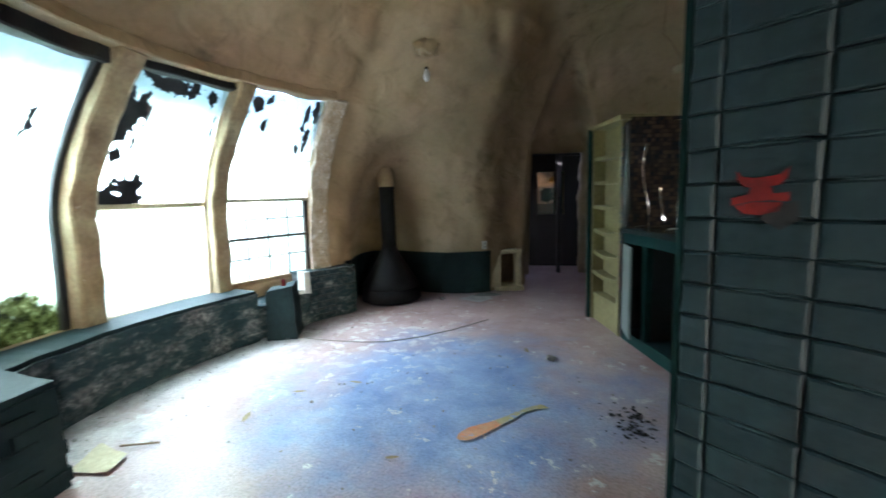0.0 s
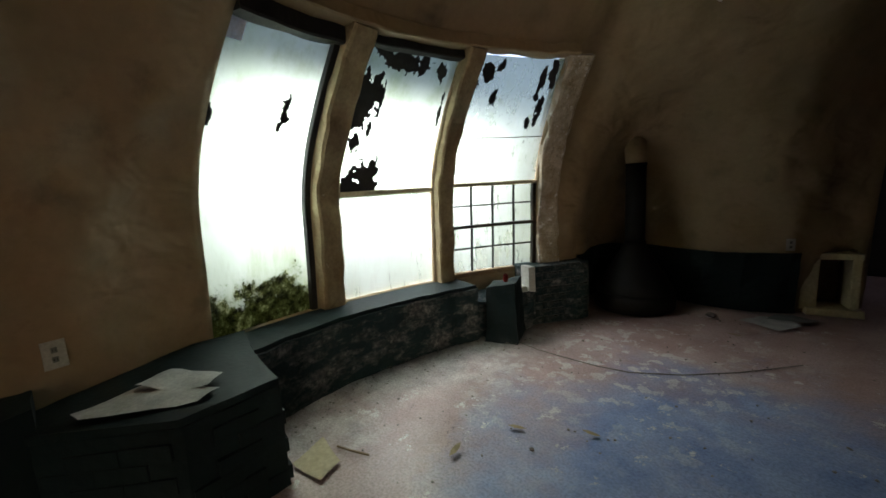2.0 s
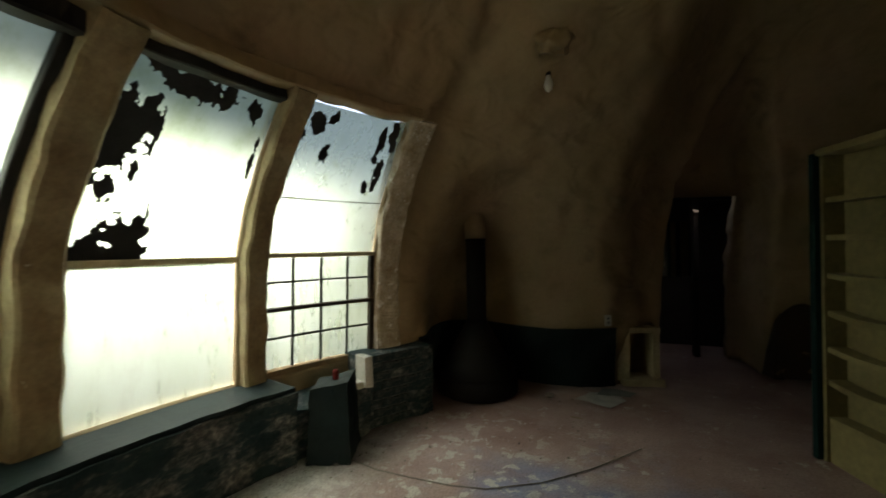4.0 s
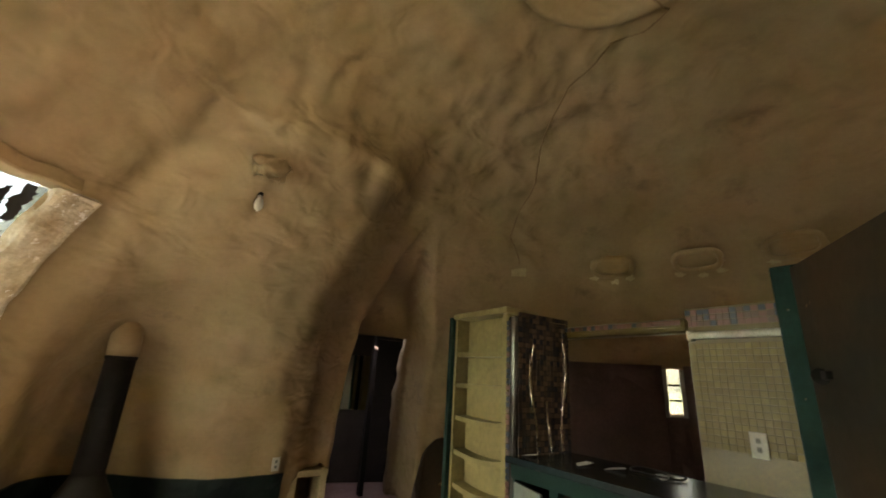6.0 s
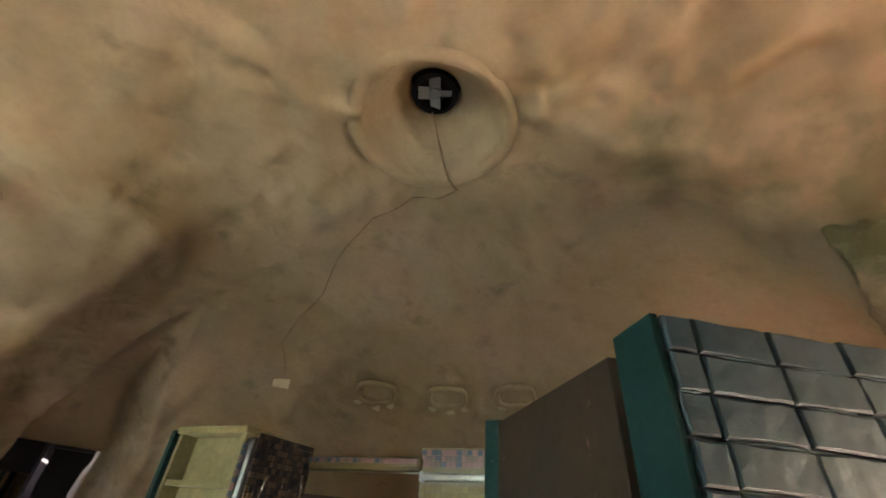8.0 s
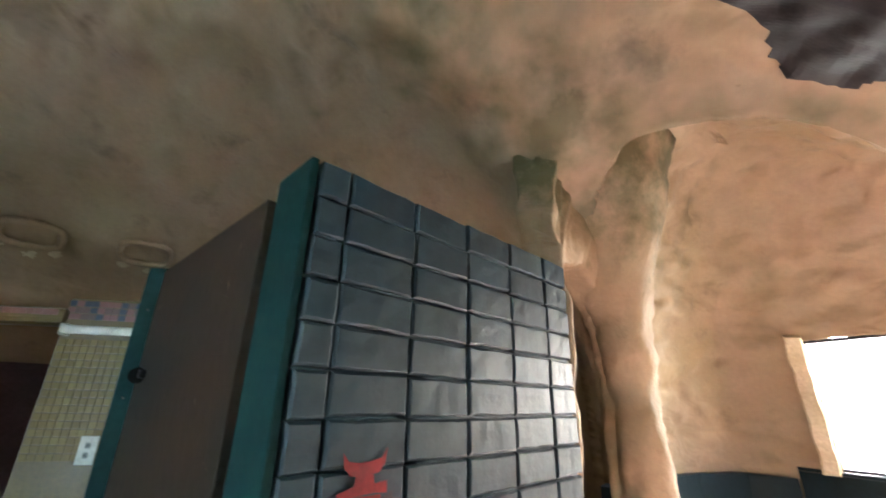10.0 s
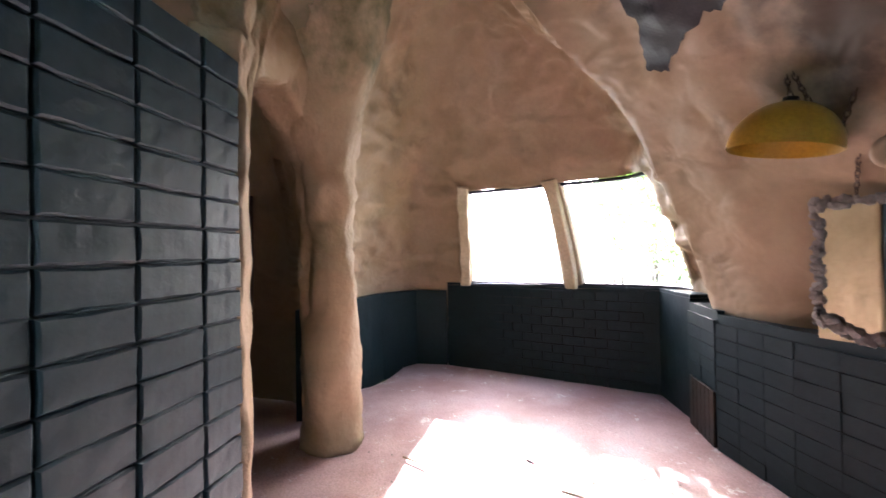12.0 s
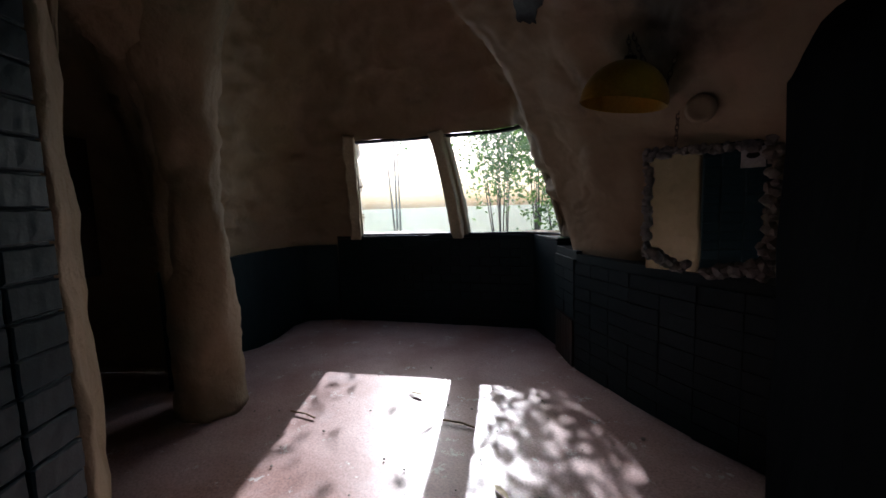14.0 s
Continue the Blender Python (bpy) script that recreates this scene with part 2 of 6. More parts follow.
def floor_colour(nt, co):
    """Pink-brown paint with a sprayed blue pool, dusty grey by the windows, bare patches and grit."""
    def near(x, y, r0, r1):
        d = nt.nodes.new("ShaderNodeVectorMath")
        d.operation = "DISTANCE"
        nt.links.new(co, d.inputs[0])
        d.inputs[1].default_value = (x, y, 0)
        wob = nt.nodes.new("ShaderNodeMath")
        wob.operation = "MULTIPLY_ADD"
        nt.links.new(noise_tex(nt, co, 1.6, 6, 0.6), wob.inputs[0])
        wob.inputs[1].default_value = 2.4
        nt.links.new(d.outputs["Value"], wob.inputs[2])
        m = nt.nodes.new("ShaderNodeMapRange")
        m.inputs[1].default_value, m.inputs[2].default_value = r0 + 1.2, r1 + 1.2
        nt.links.new(wob.outputs[0], m.inputs[0])
        return m.outputs[0]
    pink = ramp(nt, noise_tex(nt, co, 1.3, 6, 0.6), [(0.35, (0.31, 0.185, 0.16)), (0.65, (0.50, 0.37, 0.35))])
    blue = ramp(nt, noise_tex(nt, co, 3.0, 6, 0.65), [(0.3, (0.14, 0.21, 0.42)), (0.7, (0.33, 0.41, 0.60))])
    c = mix(nt, near(0.1, 1.7, 0.7, 1.5), blue, pink)
    dust = ramp(nt, noise_tex(nt, co, 6.0, 10, 0.75), [(0.36, (0.27, 0.26, 0.25)), (0.50, (0.50, 0.48, 0.46)), (0.66, (0.74, 0.72, 0.70))])
    c = mix(nt, near(-4.3, 1.7, 2.3, 3.1), dust, c)
    pale = ramp(nt, noise_tex(nt, co, 2.3, 9, 0.72), [(0.52, (0, 0, 0)), (0.74, (0.55, 0.55, 0.55))])
    c = mix(nt, pale, c, (0.52, 0.47, 0.48))
    chip = ramp(nt, noise_tex(nt, co, 5, 10, 0.75), [(0.595, (0, 0, 0)), (0.62, (1, 1, 1))])
    c = mix(nt, chip, c, (0.60, 0.57, 0.55))
    spots = ramp(nt, noise_tex(nt, co, 7.5, 6, 0.62), [(0.56, (0, 0, 0)), (0.575, (1, 1, 1))])
    c = mix(nt, spots, c, mix(nt, near(-1.0, 2.6, 0.2, 1.3), (0.62, 0.60, 0.57), c))
    grit = ramp(nt, noise_tex(nt, co, 70, 3), [(0.3, (0.6, 0.6, 0.6)), (0.6, (1, 1, 1))])
    m = nt.nodes.new("ShaderNodeMix")
    m.data_type, m.blend_type = "RGBA", "MULTIPLY"
    m.inputs[0].default_value = 1.0
    nt.links.new(c, m.inputs[6])
    nt.links.new(grit, m.inputs[7])
    return m.outputs[2]


JAMB = mat("crumbling_lime_plaster", mottled((0.66, 0.60, 0.50), (0.40, 0.31, 0.20), 9, 45, (0.75, 0.73, 0.70), 0.60), 0.85, bump=0.9, scale=22, deep=0.02, detail=7)
BARPLASTER = mat("stained_bar_plaster", mottled((0.42, 0.34, 0.20), (0.23, 0.15, 0.08), 5, 30, (0.55, 0.50, 0.40), 0.66), 0.8, bump=0.6, scale=18, deep=0.012)
FLOOR = mat("painted_concrete", floor_colour, 0.34, bump=0.2, scale=25)


def pane_material(name, clear, algae):
    """Weathered sheet: scatters daylight, part see-through, green at the foot."""
    m = bpy.data.materials.new(name)
    m.use_nodes = True
    nt = m.node_tree
    nt.nodes.remove(nt.nodes["Principled BSDF"])
    out = nt.nodes["Material Output"]
    co = nt.nodes.new("ShaderNodeTexCoord").outputs["Object"]
    tr = nt.nodes.new("ShaderNodeBsdfTranslucent")
    cl = nt.nodes.new("ShaderNodeBsdfTransparent")
    gl = nt.nodes.new("ShaderNodeBsdfGlossy")
    gl.inputs["Roughness"].default_value = 0.25
    m1, m2 = nt.nodes.new("ShaderNodeMixShader"), nt.nodes.new("ShaderNodeMixShader")
    base = ramp(nt, noise_tex(nt, co, 1.5, 6, 0.6, (1, 1, 0.35)), [(0.3, (0.32, 0.37, 0.30)), (0.7, (0.45, 0.49, 0.46))])
    fine = ramp(nt, noise_tex(nt, co, 9, 9, 0.75, (1, 1, 0.22)), [(0.48, (0, 0, 0)), (0.72, (0.4, 0.4, 0.4))])
    base = mix(nt, fine, base, (0.20, 0.23, 0.12))
    if algae:
        sep = nt.nodes.new("ShaderNodeSeparateXYZ")
        nt.links.new(co, sep.inputs[0])
        hgt = nt.nodes.new("ShaderNodeMapRange")
        hgt.inputs[1].default_value, hgt.inputs[2].default_value = 0.55, 1.15
        hgt.inputs[3].default_value, hgt.inputs[4].default_value = 0.30, -0.28
        nt.links.new(sep.outputs[2], hgt.inputs[0])
        add = nt.nodes.new("ShaderNodeMath")
        nt.links.new(hgt.outputs[0], add.inputs[0])
        nt.links.new(noise_tex(nt, co, 5, 10, 0.75), add.inputs[1])
        k = ramp(nt, add.outputs[0], [(0.52, (0, 0, 0)), (0.60, (1, 1, 1))])
        moss = ramp(nt, noise_tex(nt, co, 16, 8, 0.75), [(0.40, (0.018, 0.02, 0.009)), (0.55, (0.075, 0.085, 0.038)), (0.68, (0.27, 0.29, 0.21))])
        base = mix(nt, k, base, moss)
    nt.links.new(base, tr.inputs[0])
    if algae:
        nt.links.new(base, cl.inputs[0])
    else:
        cl.inputs[0].default_value = (0.97, 0.96, 0.88, 1) if clear > 0.9 else (0.54, 0.57, 0.54, 1)
    m1.inputs[0].default_value = clear
    if algae:
        thin = nt.nodes.new("ShaderNodeMapRange")
        thin.inputs[3].default_value, thin.inputs[4].default_value = clear, clear * 0.12
        nt.links.new(k, thin.inputs[0])
        nt.links.new(thin.outputs[0], m1.inputs[0])
    nt.links.new(tr.outputs[0], m1.inputs[1])
    nt.links.new(cl.outputs[0], m1.inputs[2])
    m2.inputs[0].default_value = 0.04
    nt.links.new(m1.outputs[0], m2.inputs[1])
    nt.links.new(gl.outputs[0], m2.inputs[2])
    nt.links.new(m2.outputs[0], out.inputs[0])
    return m


PANE = pane_material("frosted_sheet", 0.45, True)
PANE_PLAIN = pane_material("milky_sheet", 0.65, False)
CLEAR = pane_material("clear_dirty_glass", 0.93, False)


# ---- mesh helpers ----
def part(name, bm, material, parent=None, label="", smooth=False):
    """Links a bmesh as one mesh object, under a thing where one is given."""
    me = bpy.data.meshes.new(name)
    bm.normal_update()
    bm.to_mesh(me)
    bm.free()
    me.materials.append(material)
    if smooth:
        me.polygons.foreach_set("use_smooth", [True] * len(me.polygons))
    ob = new(name, me)
    if parent is not None:
        ob.parent = parent
    if label:
        ob["label"] = label
    return ob


def thing(name, label, category, group="", kind="", at=None):
    """An Empty that carries the parts of a thing."""
    ob = new(name)
    if at is not None:
        ob.matrix_world = at
        bpy.context.view_layer.update()
    return tagged(ob, label, category, group, kind)


def box(sx, sy, sz, m=Matrix(), bevel=0.0, bm=None):
    """A box centred in x and y with its foot at z = 0, moved by m."""
    bm = bm or bmesh.new()
    v = bmesh.ops.create_cube(bm, size=1.0, matrix=m @ Matrix.Translation((0, 0, sz / 2)) @ Matrix.Diagonal((sx, sy, sz, 1)))["verts"]
    if bevel:
        es = list({e for x in v for e in x.link_edges})
        bmesh.ops.bevel(bm, geom=es, offset=bevel, segments=2, affect="EDGES", profile=0.5)
    return bm


def prism(points, z0, z1, bm=None):
    """An upright prism over a plan outline."""
    bm = bm or bmesh.new()
    lo = [bm.verts.new((x, y, z0)) for x, y in points]
    hi = [bm.verts.new((x, y, z1)) for x, y in points]
    bm.faces.new(list(reversed(lo)))
    bm.faces.new(hi)
    for i in range(len(points)):
        j = (i + 1) % len(points)
        bm.faces.new((lo[i], lo[j], hi[j], hi[i]))
    bmesh.ops.recalc_face_normals(bm, faces=bm.faces)
    return bm


def tube(path, radius, sides=8, bm=None):
    """A round bar along a path; radius may be one number or one for each point."""
    bm = bm or bmesh.new()
    path = [Vector(p) for p in path]
    rings = []
    for i, p in enumerate(path):
        d = (path[min(i + 1, len(path) - 1)] - path[max(i - 1, 0)]).normalized()
        a = d.orthogonal().normalized() if abs(d.z) > 0.9 else d.cross(Vector((0, 0, 1))).normalized()
        b = d.cross(a)
        r = radius[i] if isinstance(radius, (list, tuple)) else radius
        rings.append([bm.verts.new(p + r * (math.cos(t) * a + math.sin(t) * b)) for t in (k * math.tau / sides for k in range(sides))])
    for u, v in zip(rings, rings[1:]):
        for k in range(sides):
            bm.faces.new((u[k], u[(k + 1) % sides], v[(k + 1) % sides], v[k]))
    bm.faces.new(list(reversed(rings[0])))
    bm.faces.new(rings[-1])
    bmesh.ops.recalc_face_normals(bm, faces=bm.faces)
    return bm


def lathe(profile, sides=32, bm=None, close=True):
    """A turned body from (radius, height) pairs."""
    bm = bm or bmesh.new()
    rings = [[bm.verts.new((r * math.cos(t), r * math.sin(t), z)) for t in (k * math.tau / sides for k in range(sides))] for r, z in profile]
    for u, v in zip(rings, rings[1:]):
        for k in range(sides):
            bm.faces.new((u[k], u[(k + 1) % sides], v[(k + 1) % sides], v[k]))
    if close:
        bm.faces.new(list(reversed(rings[0])))
        bm.faces.new(rings[-1])
    bmesh.ops.recalc_face_normals(bm, faces=bm.faces)
    return bm


def lumpy(bm, amount, scale, cuts=0):
    """Pushes the vertices about, for hand-worked surfaces."""
    if cuts:
        bmesh.ops.subdivide_edges(bm, edges=bm.edges[:], cuts=cuts, use_grid_fill=True)
    for v in bm.verts:
        v.co += amount * noise.noise_vector(v.co * scale)
    return bm


# ---- the domes ----
C1, H1 = Vector((1.4, 1.6)), 3.78
LX = 0.065  # the lantern stands off the dome's middle by this much
C2, H2 = Vector((3.6, -1.6)), 3.5
R1 = [(0, 4.3), (20, 4.4), (45, 4.5), (70, 4.4), (88, 4.2), (94, 4.1), (100, 3.95), (107, 3.92), (110, 3.80), (113, 3.74), (118, 3.55), (130, 3.72), (138, 4.0),
      (146, 3.92), (151, 3.76), (157, 3.66), (165, 3.74), (172, 3.8), (188, 3.85), (203, 3.88), (211, 3.97), (225, 4.1), (245, 4.2), (260, 4.3), (266, 4.4),
      (275, 4.66), (283, 4.9), (287, 5.25), (292, 5.15), (300, 4.5), (310, 4.0), (319, 3.6), (330, 4.2), (345, 4.3), (360, 4.3)]
N1 = [(0, 2.2), (60, 2.2), (94, 2.3), (107, 2.2), (118, 1.95), (140, 1.85), (150, 2.3), (158, 3.3), (165, 3.4), (200, 3.4), (212, 2.8), (240, 2.4), (262, 1.8), (290, 1.8), (310, 2.2), (360, 2.2)]
R2 = [(-180, 1.9), (-140, 2.13), (-124, 2.10), (-114, 2.30), (-109, 2.43), (-94, 2.42), (-80, 2.08), (-67, 1.95), (-50, 1.9), (-33, 2.0), (-13, 2.3), (19, 1.65), (50, 1.5), (75, 1.6), (95, 1.72), (130, 1.85), (180, 1.95)]
R2 = [(a, 0.994 * r) for a, r in R2]
N2 = [(-180, 1.9), (-160, 1.6), (-146, 1.56), (-124, 1.70), (-104, 1.74), (-90, 1.72), (60, 1.72), (100, 2.2), (130, 3.2), (150, 2.5), (180, 1.9)]


def table(rows, x):
    return float(np.interp(x, [r[0] for r in rows], [r[1] for r in rows]))


def smooth_table(rows, x):
    lo, hi = rows[0][0], rows[-1][0]
    wrap = lambda a: lo + (a - lo) % 360
    return sum(table(rows, wrap(x + d)) for d in (-3, -1, 1, 3)) / 4


def slot(th, z):
    """How deep the tall pointed recess over the hall door goes."""
    if z > 3.05 or not 90 < th < 110:
        return 0.0
    half = 6.6 * max(0.0, 1 - max(0.0, z - 2.08) / 0.97) ** 0.75
    d = abs(th - 99.8)
    return 0.78 * max(0.0, min(1.0, (half + 1.0 - d) / 1.0)) * min(1.0, (3.05 - z) / 0.38)


WIN_R = [(140, 3.70), (155, 3.772), (170, 3.83), (173, 3.861), (187, 3.912), (190, 3.943), (202, 3.96), (216, 3.97)]
WIN_Z = [(0.0, 1.012), (0.5, 1.012), (0.95, 1.004), (1.4, 1.0), (1.7, 0.976), (1.95, 0.940), (2.2, 0.896), (2.5, 0.834), (2.8, 0.755), (3.1, 0.660), (3.4, 0.54), (3.78, 0.05)]


def bulge(th, z):
    """The bowed wall that holds the main windows, nearly upright to the rails and leaning in above."""
    return table(WIN_R, th) * sum(table(WIN_Z, z + d) for d in (-0.09, -0.03, 0.03, 0.09)) / 4


def groin(th, z):
    """How far the vault hangs down along the groin that runs from the pier to the lantern."""
    d = th - 309
    k = math.exp(-((d / 7.0) ** 2)) if d < 0 else math.exp(-((d / 20.0) ** 2))
    return 0.15 * k * max(0.0, min(1.0, (z - 2.5) / 0.6, (3.755 - z) / 0.06))


def radius1(th, z):
    """The main dome's inner radius: a super-ellipse, upright at the foot in the south, round about the lantern."""
    foot = 0.95 * max(0.0, min(1.0, (th - 252) / 12, (298 - th) / 8))
    n = smooth_table(N1, th)
    q = min(max(0.0, z - foot) / (H1 - foot), 0.99995)
    r = smooth_table(R1, th) * max(0.0, 1 - q ** n) ** (1 / n)
    q = min(z / H1, 0.99995)
    r0 = 4.1 * (1 - q ** 2.3) ** (1 / 2.3)
    r += 0.62 * math.exp(-(((th - 138) / 7.0) ** 2)) * max(0.0, min(1.0, (2.3 - z) / 0.9))
    w = max(0.0, min(1.0, (th - 145) / 8, (214 - th) / 9))
    if w > 0:
        r += (bulge(th, z) - r) * w * w * (3 - 2 * w)
    b = max(0.0, min(1.0, (z - 3.15) / 0.4))
    return r * (1 - b) + r0 * b


def dome1(th, z, out=0.0, rough=True):
    """A point of the main dome's inner face."""
    r = radius1(th % 360, z) + slot(th % 360, z) + out
    pocket = max(0.0, min(1.0, (th - 262.5) / 2, (276.5 - th) / 2, (z - 0.85) / 0.1, (1.80 - z) / 0.1))
    r += 0.10 * pocket
    a = radians(th)
    p = Vector((C1.x + r * math.cos(a) - LX * max(0.0, min(1.0, (z - 3.5) / 0.26)), C1.y + r * math.sin(a), z))
    v = p - Vector((C2.x, C2.y, z))
    calm = 1.0 if p.y > 0.6 else max(0.0, min(1.0, (abs(v.length - radius2(math.degrees(math.atan2(v.y, v.x)), min(z, H2 * 0.999))) - 0.06) / 0.3))
    g = groin(th % 360, z) * calm
    if g > 1e-4:
        up = (z / H1) ** 4
        p -= g * Vector((math.cos(a) * (1 - up), math.sin(a) * (1 - up), up))
    if rough:
        win = max(0.0, min(1.0, (th - 150) / 6, (210 - th) / 6)) * max(0.0, min(1.0, (2.75 - z) / 0.3))
        south = max(0.0, min(1.0, (th - 255) / 15, (305 - th) / 10))
        q = p * Vector((4.2, 4.2, 2.4)) + 0.7 * noise.noise_vector(p * 1.8)
        amt = (0.040 * noise.noise(p * 1.5) + 0.048 * noise.noise(q) + 0.016 * noise.noise(p * 9) + 0.055 * south * noise.noise(p * Vector((6, 6, 2.2)))) * (1 - 0.9 * win) * (1 - 0.85 * pocket) * calm
        up = (z / H1) ** 3
        p += amt * Vector((math.cos(a) * (1 - up), math.sin(a) * (1 - up), up))
    return p


def radius2(th, z):
    n = smooth_table(N2, th)
    return smooth_table(R2, th) * max(0.0, 1 - (max(0.0, z) / H2) ** n) ** (1 / n)


def dome2(th, z, out=0.0, rough=True):
    r = radius2(th, min(z, H2 * 0.99995)) + out
    a = radians(th)
    p = Vector((C2.x + r * math.cos(a), C2.y + r * math.sin(a), z))
    if rough:
        q = p * Vector((2.6, 2.6, 6.0)) + 0.8 * noise.noise_vector(p * 1.5)
        amt = 0.035 * noise.noise(p * 1.7) + 0.082 * noise.noise(q) + 0.040 * noise.noise(q * 2.1) + 0.012 * noise.noise(p * 10)
        amt *= max(0.12, min(1.0, (z - 0.95) / 0.35))
        v = p - Vector((C1.x, C1.y, z))
        amt *= max(0.0, min(1.0, (abs(v.length - radius1(math.degrees(math.atan2(v.y, v.x)) % 360, min(z, H1 * 0.999))) - 0.06) / 0.3))
        up = (z / H2) ** 3
        p += amt * Vector((math.cos(a) * (1 - up), math.sin(a) * (1 - up), up))
    return p


def inside2(p, pad=0.0):
    d = Vector((p.x - C2.x, p.y - C2.y))
    th = math.degrees(math.atan2(d.y, d.x))
    if p.z >= H2:
        return False
    return d.length < radius2(th, p.z) - pad


def inside1(p, pad=0.0):
    d = Vector((p.x - C1.x, p.y - C1.y))
    th = math.degrees(math.atan2(d.y, d.x)) % 360
    if p.z >= H1:
        return False
    return d.length < radius1(th, p.z) - pad


def shell(name, fn, thetas, heights, cut, holes, closed):
    """A shell on a grid of angles and heights, cut by another body and with holes (th0, th1, z0, z1)."""
    nt_, nz = len(thetas), len(heights)
    pts = [[fn(t, z) for z in heights] for t in thetas]
    ins = [[cut(p) for p in col] for col in pts]
    new_pts = [[p.copy() for p in col] for col in pts]
    for i in range(nt_):
        for j in range(nz):
            if not ins[i][j]:
                continue
            near = []
            for di, dj in ((1, 0), (-1, 0), (0, 1), (0, -1)):
                a, b = (i + di) % nt_ if closed else min(max(i + di, 0), nt_ - 1), min(max(j + dj, 0), nz - 1)
                if not ins[a][b]:
                    near.append(pts[a][b])
            if near:
                best = None
                for o in near:
                    lo, hi = pts[i][j], o
                    for _ in range(10):
                        mid = (lo + hi) / 2
                        if cut(mid):
                            lo = mid
                        else:
                            hi = mid
                    if best is None or (hi - pts[i][j]).length < (best - pts[i][j]).length:
                        best = hi
                new_pts[i][j] = best
    edge = {(i, j) for i in range(nt_) for j in range(nz) if ins[i][j] and (new_pts[i][j] - pts[i][j]).length > 1e-9}
    for _ in range(4):
        held = {}
        for i, j in edge:
            near = [new_pts[(i + a) % nt_][j + b] for a in (-1, 0, 1) for b in (-1, 0, 1) if (a or b) and ((i + a) % nt_, j + b) in edge]
            if len(near) >= 2:
                held[i, j] = (new_pts[i][j] + sum(near, Vector()) / len(near)) / 2
        for (i, j), p in held.items():
            new_pts[i][j] = p
    bm = bmesh.new()
    vs = [[bm.verts.new(p) for p in col] for col in new_pts]
    for i in range(nt_ if closed else nt_ - 1):
        k = (i + 1) % nt_
        tm = (thetas[i] + (thetas[k] if k else thetas[0] + 360)) / 2
        for j in range(nz - 1):
            zm = (heights[j] + heights[j + 1]) / 2
            if any(ins[a][b] and (a, b) not in edge for a, b in ((i, j), (k, j), (i, j + 1), (k, j + 1))):
                continue
            if any(a < tm < b and c < zm < d for a, b, c, d in holes):
                continue
            bm.faces.new((vs[i][j], vs[i][j + 1], vs[k][j + 1], vs[k][j]))
    bmesh.ops.delete(bm, geom=[v for v in bm.verts if not v.link_faces], context="VERTS")
    return bm


def steps(lo, hi, n, extra=()):
    base = [lo + (hi - lo) * i / n for i in range(n + 1)]
    gap = (hi - lo) / n
    base = [b for b in base if all(abs(b - e) > gap * 0.35 for e in extra)]
    return sorted(base + list(extra))


WIN = [(189.6, 201.2), (172.7, 186.4), (155.8, 169.9)]
SILL, HEAD = 0.52, 2.45
DOOR = (94.6, 105.0, 0.0, 2.02)
KWIN = (46.6, 49.6, 1.26, 1.80)
NICHE = (109.9, 114.3, 0.06, 0.54)
thetas = steps(0, 360, 460, [t for w in WIN for t in w] + [DOOR[0], DOOR[1], NICHE[0], NICHE[1], KWIN[0], KWIN[1]])[:-1]
arch = [H1 * math.sin(a) ** 0.85 for a in np.linspace(0, math.pi / 2 * 0.985, 120)]
heights = [z for z in arch if all(abs(z - e) > 0.015 for e in (SILL, HEAD, 2.02, 2.42, 0.06, 0.54, 1.26, 1.80)) and z < H1 * 0.993]
heights = sorted(heights + [SILL, HEAD, 2.02, 2.42, 0.06, 0.54, 1.26, 1.80])
heights += [H1 * 0.9939, H1 * 0.9956, H1 * 0.9972]
ZR = heights[-1]
bm = shell("wall_dome", dome1, thetas, heights, (lambda p: inside2(p, 0.05)), [(a, b, SILL, HEAD) for a, b in WIN] + [DOOR, NICHE, KWIN], True)
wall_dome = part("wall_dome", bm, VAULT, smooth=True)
sol = wall_dome.modifiers.new("thick", "SOLIDIFY")
sol.thickness, sol.offset = 0.14, -1.0
tagged(wall_dome, "ochre hand-trowelled plaster dome wall and vault", "wall", kind="structure")
WB = [(-70.5, -33.8), (-104.6, -75.0)]
SILLB, HEADB = 1.05, 2.13
thetas2 = steps(-180, 180, 300, [t for w in WB for t in w])[:-1]
heights2 = steps(0, H2 * 0.98, 120, [SILLB, HEADB]) + [H2 * k for k in (0.988, 0.994, 0.998, 0.9996, 0.999999)]
bm = shell("wall_bay", dome2, thetas2, heights2, (lambda p: inside1(p, -0.03)), [(a, b, SILLB, HEADB) for a, b in WB], True)
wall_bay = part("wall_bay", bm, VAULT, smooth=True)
sol = wall_bay.modifiers.new("thick", "SOLIDIFY")
sol.thickness, sol.offset = 0.14, -1.0
tagged(wall_bay, "ochre plaster window bay with rippled vault", "wall", kind="structure")

# ---- floor and ground ----
bm = bmesh.new()
bmesh.ops.create_grid(bm, x_segments=300, y_segments=300, size=7.5, matrix=Matrix.Translation((1.6, 1.2, 0)))
out_ = []
for f in bm.faces:
    c = f.calc_center_median()
    if not (inside1(c, -0.12) or inside2(c, -0.12) or (-0.15 < c.x < 1.5 and 5 < c.y < 7.3)):
        out_.append(f)
bmesh.ops.delete(bm, geom=out_, context="FACES")
